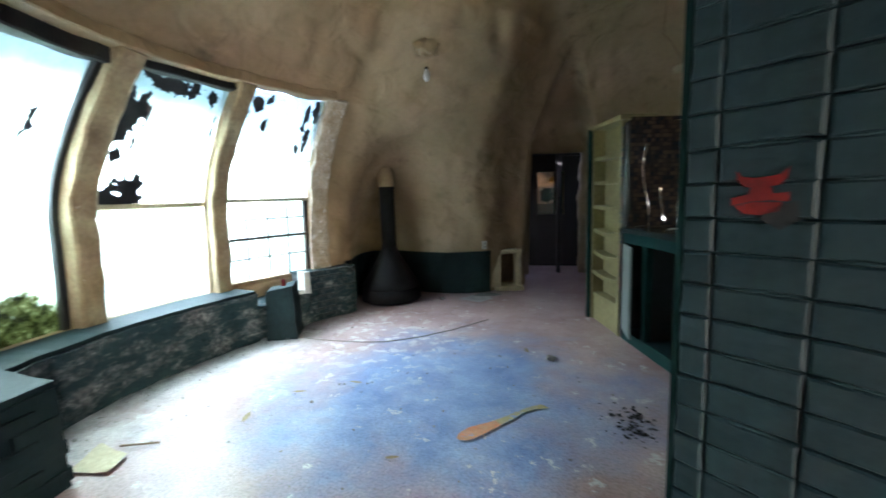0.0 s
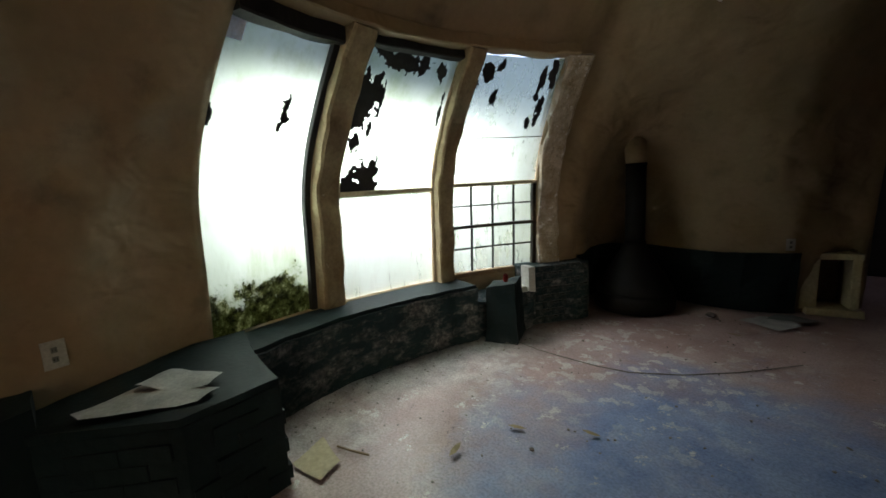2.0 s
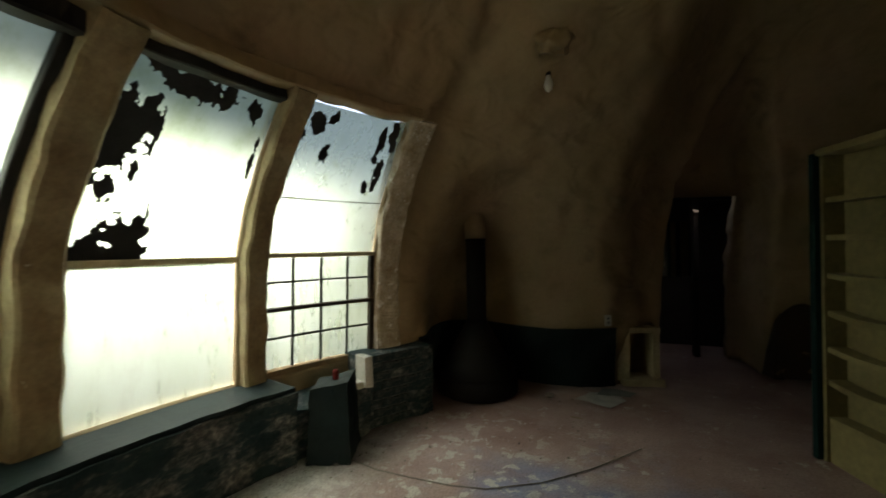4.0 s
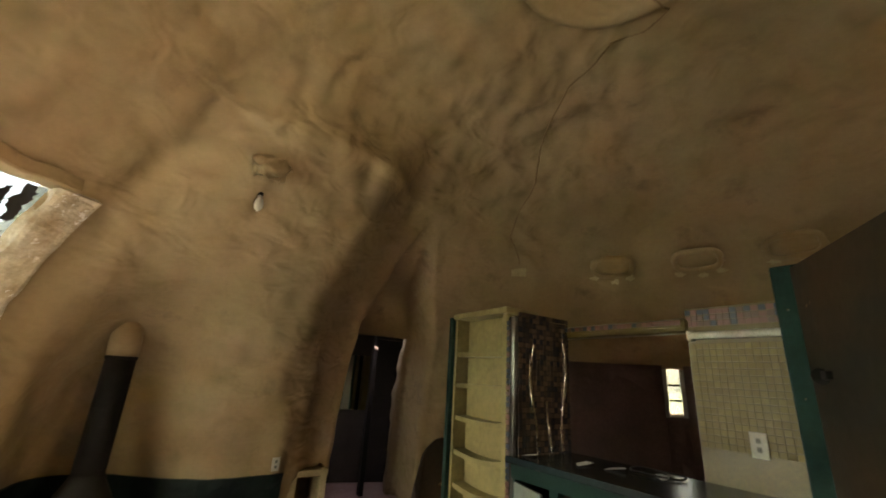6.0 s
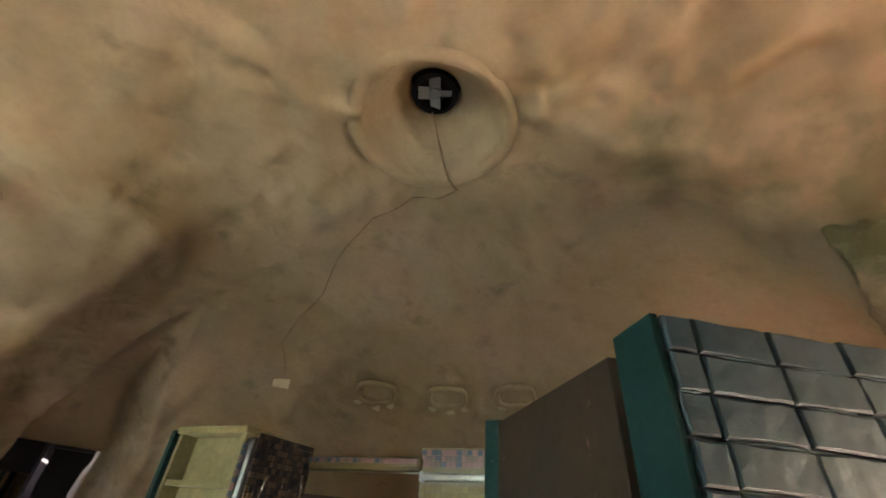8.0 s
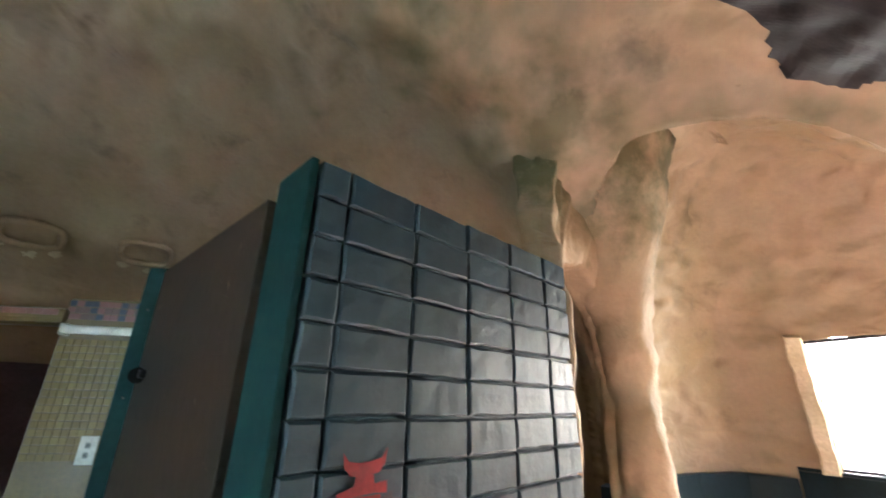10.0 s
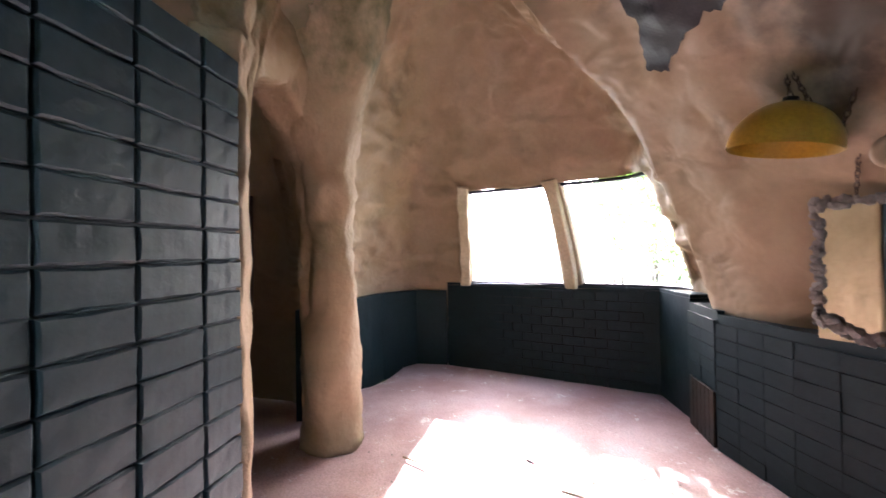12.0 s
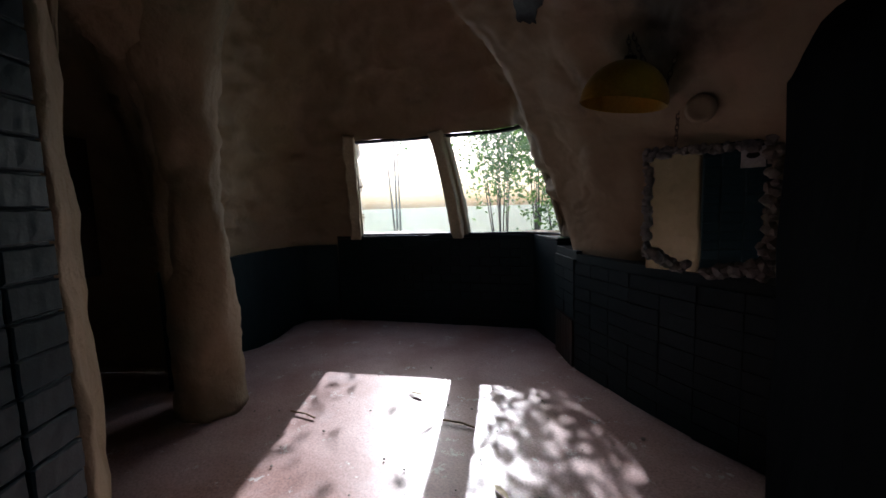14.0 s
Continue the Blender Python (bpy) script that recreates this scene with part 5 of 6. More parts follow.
part("cord", tube([bpos + Vector((0, 0, 0.17)), bpos + Vector((0.07, -0.10, 0.27))], 0.005, 6), BLACK, bulb)
bm = bmesh.new()
bmesh.ops.create_icosphere(bm, subdivisions=4, radius=0.12, matrix=Matrix.Translation((-0.45, 3.14, 2.90)) @ Matrix.Diagonal((1.1, 1.1, 0.7, 1)))
for v in bm.verts:
    v.co += 0.05 * noise.noise_vector(v.co * 14)
part("rosette", lumpy(bm, 0.012, 30), PLASTER, bulb, "lumpy plaster rosette", smooth=True)

lantern = thing("lantern", "round plaster lantern shaft at the crown", "lantern", kind="structure")
LM = Matrix.Translation((C1.x - LX, C1.y, 0))
bm = lathe([(0.56, ZR - 0.010), (0.545, ZR - 0.026), (0.51, ZR - 0.032), (0.475, ZR - 0.018), (0.462, ZR - 0.004), (0.445, ZR + 0.03), (0.31, ZR + 0.21), (0.20, ZR + 0.36), (0.19, ZR + 0.56)], 56, close=False)
bmesh.ops.transform(bm, matrix=LM, verts=bm.verts)
part("shaft", lumpy(bm, 0.014, 3), PLASTER, lantern, smooth=True)
bm = lathe([(0.23, ZR + 0.55), (0.23, ZR + 0.59), (0.01, ZR + 0.61)], 32)
bmesh.ops.transform(bm, matrix=LM, verts=bm.verts)
part("lid", bm, DARK, lantern)
fan = thing("exhaust_fan", "black exhaust fan with pale blades in the lantern", "fan")
bm = lathe([(0.165, ZR + 0.36), (0.165, ZR + 0.5), (0.14, ZR + 0.5), (0.14, ZR + 0.36), (0.165, ZR + 0.36)], 32, close=False)
bmesh.ops.transform(bm, matrix=LM, verts=bm.verts)
part("housing", bm, BLACK, fan)
for k in range(4):
    bm = box(0.09, 0.085, 0.004, LM @ Matrix.Translation((0, 0, ZR + 0.375)) @ pose(0, 0, 0, 0, 0, 45 + 90 * k) @ Matrix.Translation((0.075, 0, 0)) @ pose(0, 0, 0, 28, 0, 0))
    part("blade", bm, GREY, fan)
bm = lathe([(0.04, ZR + 0.365), (0.04, ZR + 0.42), (0.02, ZR + 0.43)], 20)
bmesh.ops.transform(bm, matrix=LM, verts=bm.verts)
part("hub", bm, GREY, fan)
cable = thing("cable", "thin cord stapled across the vault to a box", "cable")
CAB = [(27, 3.757), (42, 3.75), (58, 3.749), (67, 3.73), (74.6, 3.705), (76.5, 3.67), (77.9, 3.625), (78.6, 3.56), (78.3, 3.486), (77.6, 3.42), (78.1, 3.355), (79.6, 3.26), (79.9, 3.18), (80.2, 3.08), (78.7, 3.017), (77.6, 2.95), (76.9, 2.90), (76.8, 2.86)]
pts = [(C1.x + 0.02, C1.y + 0.12, ZR + 0.37), (C1.x + 0.16, C1.y + 0.17, ZR + 0.19), (C1.x + 0.28, C1.y + 0.21, ZR + 0.03), (C1.x + 0.33, C1.y + 0.22, ZR - 0.03), (C1.x + 0.42, C1.y + 0.24, ZR - 0.045)]
for (t0, z0), (t1, z1) in zip(CAB, CAB[1:]):
    for k in range(4):
        pts.append(dome1(t0 + (t1 - t0) * k / 4, z0 + (z1 - z0) * k / 4, -0.010))
part("cord", tube(pts, 0.0065, 6), WOOD, cable)
jb = thing("junction_box", "small cream box on the vault", "junction box")
jp = dome1(76.7, 2.80, -0.035)
jm = look(jp, (0.3, 0.3, 1.5))
part("plate", box(0.17, 0.12, 0.03, jm, 0.004), CREAM, jb)
for sx in (-0.035, 0.03):
    part("slot", box(0.035, 0.05, 0.01, jm @ Matrix.Translation((sx, 0, 0.026))), BLACK, jb)
capt = thing("ceiling_cap", "crumpled silver cap fixed to the vault", "cap")
cp = dome1(273.6, 3.60, -0.02)
bm = bmesh.new()
bmesh.ops.create_icosphere(bm, subdivisions=2, radius=0.035, matrix=Matrix.Translation(cp))
part("foil", lumpy(bm, 0.02, 30), METAL, capt)

# oval skylight plugs
for th, z in ((57.3, 2.87), (41.9, 2.89), (27.1, 2.905), (12.0, 2.91)):
    pl = thing("skylight_plug", "oval plaster-rimmed blind skylight in the vault", "skylight", "row of oval plugs")
    c = dome1(th, z, -0.035)
    e1 = (dome1(th + 1, z, 0, False) - dome1(th - 1, z, 0, False)).normalized()
    e2 = (dome1(th, z + 0.02, 0, False) - dome1(th, z - 0.02, 0, False)).normalized()
    nn = e1.cross(e2).normalized()
    if nn.dot(Vector((C1.x, C1.y, 1.5)) - c) < 0:
        nn = -nn
    def oval(a, k):
        ca, sa = math.cos(a), math.sin(a)
        return c + e1 * (0.205 * k * math.copysign(abs(ca) ** 0.6, ca)) + e2 * (0.125 * k * math.copysign(abs(sa) ** 0.7, sa)) + nn * 0.030
    ringp = [oval(a, 1.0) for a in np.linspace(0, math.tau, 48)]
    part("rim", lumpy(tube(ringp, 0.030, 8), 0.008, 12), PLASTER, pl, smooth=True)
    bm = bmesh.new()
    mid = bm.verts.new(c + nn * -0.004)
    ring = [bm.verts.new(oval(a, 0.97) - nn * 0.035) for a in np.linspace(0, math.tau, 40)[:-1]]
    for k in range(len(ring)):
        bm.faces.new((mid, ring[k], ring[(k + 1) % len(ring)]))
    part("lens", bm, PLASTER, pl, smooth=True)
    for side in (-0.8, -0.15, 0.75):
        bm = bmesh.new()
        cen = th + side * 4.4
        mid = bm.verts.new(dome1(cen, z - 0.15 + 0.05 * abs(side), -0.012))
        ring = [bm.verts.new(dome1(cen + 0.85 * math.cos(a) * (1 + 0.8 * noise.noise(Vector((a * 2, th, side)))), z - 0.15 + 0.05 * abs(side) + 0.022 * math.sin(a) * (1 + 0.9 * noise.noise(Vector((a * 3, side, th)))), -0.012)) for a in np.linspace(0, math.tau, 26)[:-1]]
        for k in range(len(ring)):
            bm.faces.new((mid, ring[k], ring[(k + 1) % len(ring)]))
        part("limescale", bm, CREAM, pl, "white lime stain below the rim")

# ---- black coating left on the vault ----
def soot(th0, th1, z0, z1, mask, name="film"):
    """A ragged sheet of old coating where mask(angle, height) is positive."""
    bm = bmesh.new()
    na, nz = int((th1 - th0) / 0.3), int((z1 - z0) / 0.014)
    grid = {}
    for i in range(na + 1):
        for j in range(nz + 1):
            t, z = th0 + (th1 - th0) * i / na, z0 + (z1 - z0) * j / nz
            if mask(t, z) > 0:
                grid[i, j] = bm.verts.new(dome1(t, z, -0.014) + 0.004 * noise.noise_vector(Vector((t, z * 20, 3))))
    for i in range(na):
        for j in range(nz):
            q = [grid.get(k) for k in ((i, j), (i + 1, j), (i + 1, j + 1), (i, j + 1))]
            if all(q):
                bm.faces.new(q)
            elif sum(v is not None for v in q) == 3:
                bm.faces.new([v for v in q if v is not None])
    bmesh.ops.delete(bm, geom=[v for v in bm.verts if not v.link_faces], context="VERTS")
    st = thing("coating_patch", "ragged black flaking coating on the ochre vault", "coating")
    ob = part(name, bm, SOOT, st)
    so = ob.modifiers.new("thick", "SOLIDIFY")
    so.thickness, so.offset = 0.008, 0.0


EDGE = [(2.40, 281), (2.46, 283), (2.50, 284), (2.63, 282.6), (2.89, 284.2), (2.93, 285.5), (2.98, 288), (3.10, 289.6), (3.16, 288.3), (3.18, 285.8), (3.23, 284.4), (3.29, 283.7), (3.36, 280), (3.45, 268)]
FOOT = [(250, 2.75), (270, 2.62), (274.8, 2.56), (276, 2.52), (278.8, 2.51), (280.8, 2.46), (282.5, 2.42), (284.1, 2.5), (285, 2.8), (292, 2.95)]


def patch_mask(t, z):
    n = noise.noise(Vector((t / 2.6, z * 5.5, 1.7))) + 0.8 * noise.noise(Vector((t / 1.1, z * 14, 5.0))) + 0.6 * noise.noise(Vector((t / 0.5, z * 30, 9.0)))
    return min((table(EDGE, z) - t) / 3.0, (z - table(FOOT, t)) / 0.12, (t - 254) / 4, (3.42 - z) / 0.1, 0.8) + 0.16 * n


soot(252, 293, 2.3, 3.45, patch_mask)

# ---- small wall fixtures ----
def outlet(p, facing, name, label, w=0.07, h=0.115):
    ob = thing(name, label, "outlet")
    m = look(p, Vector(p) - Vector(facing)) 
    part("plate", box(w, h, 0.008, m, 0.002), WHITE, ob)
    for sy in (-0.022, 0.022):
        part("socket", box(0.022, 0.026, 0.004, m @ Matrix.Translation((0, sy, 0.007)), 0.001), GREY, ob)
        for sx in (-0.005, 0.005):
            part("slot", box(0.002, 0.010, 0.002, m @ Matrix.Translation((sx, sy, 0.0105))), BLACK, ob)
    return ob


p = dome1(118.3, 0.70, -0.015)
outlet(p, Vector((C1.x, C1.y, 0.7)) - p, "wall_outlet", "white double outlet above the teal dado")
p = dome1(212.5, 0.78, -0.015)
outlet(p, Vector((0.6, 0.2, 0.8)) - p, "wall_outlet", "white outlet plate above the bench", 0.085, 0.13)
p = dome1(54.3, 1.23, -0.09)
outlet(p, Vector((C1.x, C1.y, 1.2)) - p, "wall_outlet", "white double outlet on the brown kitchen wall", 0.08, 0.12)
p = KM @ Vector((1.30, 0.59, 1.30))
outlet(p, KM.to_3x3() @ Vector((0, -1, 0)), "wall_outlet", "cream outlet on the gold tiles", 0.08, 0.13)

tube_lamp = thing("tube_lamp", "white fluorescent tube lamp on the gold tiled wall", "lamp")
part("tube", tube([KM @ Vector((1.03, 0.56, 1.885)), KM @ Vector((1.66, 0.56, 1.885))], 0.022, 14), WHITE, tube_lamp, smooth=True)
for u in (1.03, 1.64):
    part("holder", box(0.03, 0.05, 0.06, KM @ Matrix.Translation((u, 0.575, 1.855)), 0.004), WHITE, tube_lamp)

# litter on the counter
for i, (u, n, a) in enumerate(((0.62, 0.30, 20), (0.85, 0.38, -30), (0.45, 0.22, 70), (0.12, 0.08, 10))):
    lit = thing("litter", "scrap of pale litter on the counter", "litter", "counter litter")
    sheet([(-0.06, -0.03), (0.07, -0.02), (0.05, 0.04), (-0.03, 0.03)], 0.002, 0.02, "scrap", PAPER, lit, KM @ pose(u, n, 1.067, 0, 0, a), seed=i * 2.0)
ring_m = KM @ pose(0.80, 0.45, 1.078)
hoop = thing("wire_coil", "coil of dark cable lying on the counter", "cable")
part("coil", tube([ring_m @ Vector((0.16 * math.cos(a), 0.10 * math.sin(a), 0.004 * math.sin(3 * a))) for a in np.linspace(0, math.tau * 2, 60)], 0.006, 6), BLACK, hoop)

# ---- red sign painted on the partition ----
sign = thing("painted_sign", "small red spray-painted mark on the brick", "graffiti")


GX, GZ = 0.20, 1.39


def blot(pts, name, material, parent):
    bm = bmesh.new()
    f = bm.faces.new([bm.verts.new(part_m @ Vector((GX + (x - GX) * 0.78, -0.0165, GZ + (z - GZ) * 0.72))) for x, z in pts])
    bmesh.ops.triangulate(bm, faces=[f])
    return part(name, bm, material, parent)


blot([(GX - 0.075, GZ + 0.085), (GX - 0.055, GZ + 0.06), (GX - 0.02, GZ + 0.055), (GX + 0.02, GZ + 0.058), (GX + 0.055, GZ + 0.065), (GX + 0.075, GZ + 0.095), (GX + 0.07, GZ + 0.05), (GX + 0.05, GZ + 0.025), (GX + 0.02, GZ + 0.02), (GX - 0.02, GZ + 0.018), (GX - 0.05, GZ + 0.022), (GX - 0.07, GZ + 0.045)], "stroke", RED, sign)
blot([(GX - 0.03, GZ + 0.02), (GX + 0.03, GZ + 0.02), (GX + 0.035, GZ - 0.01), (GX - 0.035, GZ - 0.01)], "stroke", RED, sign)
blot([(GX - 0.085, GZ - 0.02), (GX - 0.03, GZ - 0.005), (GX + 0.04, GZ - 0.005), (GX + 0.08, GZ - 0.0), (GX + 0.08, GZ - 0.035), (GX + 0.03, GZ - 0.03), (GX - 0.03, GZ - 0.034), (GX - 0.085, GZ - 0.05)], "stroke", RED, sign)
blot([(GX - 0.075, GZ - 0.05), (GX - 0.02, GZ - 0.036), (GX + 0.06, GZ - 0.037), (GX + 0.055, GZ - 0.07), (GX + 0.0, GZ - 0.085), (GX - 0.05, GZ - 0.08)], "stroke", RED, sign)
blot([(GX + 0.03, GZ - 0.06), (GX + 0.10, GZ - 0.03), (GX + 0.11, GZ - 0.10), (GX + 0.06, GZ - 0.14), (GX + 0.0, GZ - 0.10)], "smear", SOOT, sign)

# ---- things on the floor ----
fish = thing("painted_fish", "orange and yellow fish painted on the floor", "painting")
FA, FB = Vector((0.388, 1.167)), Vector((0.82, 1.70))
fd = (FB - FA).normalized()
fn_ = Vector((-fd.y, fd.x))


def floor_blot(path, widths, name, material, parent, z=0.0105):
    bm = bmesh.new()
    lo, hi = [], []
    for (s_, o), wd in zip(path, widths):
        c = FA + fd * s_ + fn_ * o
        for lst, sg in ((lo, -1), (hi, 1)):
            q = c + fn_ * sg * wd
            lst.append(bm.verts.new((q.x, q.y, z)))
    for k in range(len(lo) - 1):
        bm.faces.new((lo[k], lo[k + 1], hi[k + 1], hi[k]))
    return part(name, bm, material, parent)


YEL = mat("yellow_floor_paint", mottled((0.52, 0.40, 0.14), (0.38, 0.33, 0.24), 14, 50, (0.28, 0.30, 0.42), 0.58), 0.6)
floor_blot([(0.0, 0), (0.04, 0.0), (0.12, 0.005), (0.22, 0.0), (0.30, -0.005)], [0.012, 0.045, 0.055, 0.042, 0.03], "body", ORANGE, fish, 0.0105)
floor_blot([(0.28, 0), (0.40, 0.0), (0.50, 0.012), (0.60, 0.0), (0.68, -0.03)], [0.032, 0.026, 0.018, 0.022, 0.03], "tail", YEL, fish, 0.0100)

rnd = random.Random(11)
mat_paper = thing("newspaper", "grey torn newspaper on the floor by the niche", "newspaper")
sheet([(-0.52, 4.20), (-0.20, 4.10), (-0.08, 4.34), (-0.20, 4.50), (-0.42, 4.44)], 0.012, 0.015, "sheet", PAPER, mat_paper)
sheet([(-0.34, 4.36), (-0.05, 4.40), (0.0, 4.60), (-0.31, 4.61)], 0.020, 0.02, "sheet", GREY, mat_paper, seed=4)
cards = thing("cardboard", "scrap of pale cardboard beside the bench", "cardboard")
sheet([(-1.62, 0.52), (-1.36, 0.50), (-1.30, 0.36), (-1.52, 0.30)], 0.012, 0.02, "sheet", CREAM, cards)
for i in range(3):
    tw = thing("twig", "dry broken twig on the floor", "twig", "floor twigs")
    a = Vector(((-1.50, 0.55), (3.2, -1.2), (2.4, -1.9))[i]).to_3d() + Vector((0, 0, 0.015))
    part("stick", tube([a, a + Vector((0.09, 0.03, 0.006)), a + Vector((0.2, 0.09, 0.002))], 0.006, 6), WOOD, tw)
# leaves and crumbs of plaster
DRY = mat("dry_leaf", mottled((0.34, 0.27, 0.14), (0.22, 0.16, 0.08), 20, 60), 0.7)
SPOTS = [(-0.564, 1.638), (-0.44, 3.768), (-0.9, 1.4), (0.1, 0.9), (-1.0, 1.0), (0.6, 2.6), (2.2, -1.0), (3.0, -1.9), (1.9, -1.6)]
for i, (x, y) in enumerate(SPOTS):
    lf = thing("dry_leaf", "curled dry leaf on the floor", "leaf", "floor leaves")
    k = rnd.uniform(0.8, 1.3)
    sheet([(-0.05 * k, 0), (-0.02 * k, 0.016), (0.02 * k, 0.018), (0.055 * k, 0.0), (0.02 * k, -0.016), (-0.02 * k, -0.014)], 0.006, 0.018, "blade", DRY, lf, pose(x, y, 0.008, 0, 0, rnd.uniform(0, 360)), seed=i * 1.7)
bm = bmesh.new()
for i in range(420):
    zone = rnd.random()
    if zone < 0.45:
        th = rnd.uniform(150, 206)
        q = dome1(th, 0.0, -0.40 - abs(rnd.gauss(0, 0.18)), False)
    elif zone < 0.6:
        q = Vector((rnd.uniform(1.5, 3.6), rnd.uniform(-2.6, -0.6), 0))
    else:
        q = Vector((rnd.uniform(-1.6, 1.3), rnd.uniform(0.3, 4.4), 0))
    r = rnd.uniform(0.003, 0.010) * (1.6 if rnd.random() < 0.08 else 1)
    bmesh.ops.create_icosphere(bm, subdivisions=1, radius=r, matrix=Matrix.Translation((q.x, q.y, 0.006 + r * 0.5)) @ Matrix.Diagonal((1, rnd.uniform(0.6, 1.2), 0.6, 1)))
crumbs = part("plaster_crumbs", lumpy(bm, 0.002, 90), STONE)
tagged(crumbs, "scattered plaster crumbs and grit on the floor", "rubble", kind="stuff")
bm = bmesh.new()
for i in range(80):
    x, y = 1.36 + rnd.gauss(0, 0.07), 1.60 + rnd.gauss(0, 0.11)
    r = rnd.uniform(0.004, 0.014)
    bmesh.ops.create_icosphere(bm, subdivisions=1, radius=r, matrix=Matrix.Translation((x, y, 0.007 + r * 0.3)) @ Matrix.Diagonal((1.3, rnd.uniform(0.6, 1.2), 0.45, 1)))
tagged(part("ash_litter", lumpy(bm, 0.003, 70), SOOT), "dark charred crumbs heaped on the floor", "rubble", kind="stuff")
crack = part("floor_crack", tube([Vector((x, y, 0.008)) for x, y in ((-1.73, 2.43), (-1.5, 2.40), (-1.24, 2.42), (-0.98, 2.45), (-0.77, 2.51), (-0.48, 2.72), (-0.22, 3.02), (0.06, 3.44))], 0.004, 5), STONE)
tagged(crack, "pale crack line across the floor", "crack", kind="structure")
for i in range(3):
    st = thing("stone", "small broken stone on the floor", "stone", "loose stones")
    x, y = ((0.82, 2.47), (-0.75, 4.2), (2.05, 2.0))[i]
    bm = bmesh.new()
    bmesh.ops.create_icosphere(bm, subdivisions=2, radius=0.035, matrix=Matrix.Translation((x, y, 0.022)) @ Matrix.Diagonal((1.2, 0.8, 0.7, 1)))
    part("lump", lumpy(bm, 0.015, 25), STONE, st)

# ---- outside: shrubs and trees ----
def shrub(cx, cy, z0, rad, height, leaves, seed, name, label, stems=5, leaf=0.07, stout=1.0):
    r_ = random.Random(seed)
    ob = thing(name, label, "tree" if name == "tree" else "shrub")
    bm = bmesh.new()
    tips = []
    for i in range(stems):
        a = r_.uniform(0, math.tau)
        tip = Vector((cx + rad * 0.8 * math.cos(a) * r_.random(), cy + rad * 0.8 * math.sin(a) * r_.random(), z0 + height * r_.uniform(0.6, 1.0)))
        base = Vector((cx + 0.05 * math.cos(a), cy + 0.05 * math.sin(a), -0.08))
        mid = base.lerp(tip, 0.5) + Vector((r_.uniform(-0.15, 0.15), r_.uniform(-0.15, 0.15), 0.1))
        tube([base, base.lerp(mid, 0.5), mid, mid.lerp(tip, 0.5), tip], [stout * w for w in (0.05 * height / 3 + 0.01, 0.03 * height / 3 + 0.008, 0.02, 0.012, 0.005)], 6, bm)
        tips += [mid, mid.lerp(tip, 0.4), mid.lerp(tip, 0.7), tip]
    part("trunk", bm, BARK, ob)
    verts, faces = [], []
    for i in range(leaves):
        t = r_.choice(tips)
        c = t + Vector((r_.gauss(0, rad * 0.28), r_.gauss(0, rad * 0.28), r_.gauss(0, rad * 0.25)))
        if c.z < 0:
            continue
        d = Vector((r_.gauss(0, 1), r_.gauss(0, 1), r_.gauss(0, 0.7))).normalized()
        s_ = d.orthogonal().normalized()
        n_ = d.cross(s_)
        s_ = s_ * math.cos(i) + n_ * math.sin(i)
        k = leaf * r_.uniform(0.6, 1.3)
        b = len(verts)
        verts += [c, c + d * k * 0.5 + s_ * k * 0.28, c + d * k, c + d * k * 0.5 - s_ * k * 0.28]
        faces.append((b, b + 1, b + 2, b + 3))
    me = bpy.data.meshes.new("crown")
    me.from_pydata([tuple(v) for v in verts], [], faces)
    me.materials.append(LEAF)
    cr = new("crown", me)
    cr.parent = ob
    return ob


shrub(5.6, -5.7, 1.4, 1.0, 3.3, 4200, 1, "tree", "leafy young tree outside the bay window", 8, 0.09, 0.3)
shrub(4.0, -5.6, 0.2, 0.8, 2.0, 2600, 2, "shrub", "green shrub outside the bay window", 7, 0.08)
shrub(7.9, -5.0, 2.5, 0.9, 5.0, 800, 3, "tree", "slender tree beyond the bay window", 3, 0.10, 0.35)
shrub(8.5, -10.5, 0.5, 2.2, 6.0, 3500, 4, "tree", "tall tree far beyond the bay", 7, 0.18, 0.3)
for i, (x, y, r_, h_, n_) in enumerate(((-4.6, -0.6, 1.1, 2.0, 2400), (-5.0, 1.2, 1.2, 2.2, 2600), (-4.4, 2.6, 1.0, 1.7, 2400), (-4.0, 4.2, 1.2, 2.2, 2400), (-6.5, 0.2, 1.8, 3.6, 3000), (-7.0, 3.2, 1.8, 3.8, 3000), (-3.9, 1.8, 0.6, 0.9, 1500))):
    shrub(x, y, 0.0, r_, h_, n_, 30 + i, "shrub", "dense green shrub outside the main windows", 7, 0.12)

# ---- bricks of the partition ----
def brick_mesh(w, h, d, material, bevel=0.006):
    bm = box(w, d, h, Matrix.Translation((w / 2, 0, 0)))
    es = [e for e in bm.edges if all(v.co.y < 0 for v in e.verts)]
    bmesh.ops.bevel(bm, geom=es, offset=bevel, segments=1, affect="EDGES")
    for v in bm.verts:
        v.co += 0.0015 * noise.noise_vector(v.co * 40)
    me = bpy.data.meshes.new("brick")
    bm.to_mesh(me)
    bm.free()
    me.materials.append(material)
    return me


JOINTS = [0.004, 0.093, 0.320, 0.547, 0.774, 1.001, PLEN - 0.002]
COURSE = 0.1012
rnd = random.Random(21)


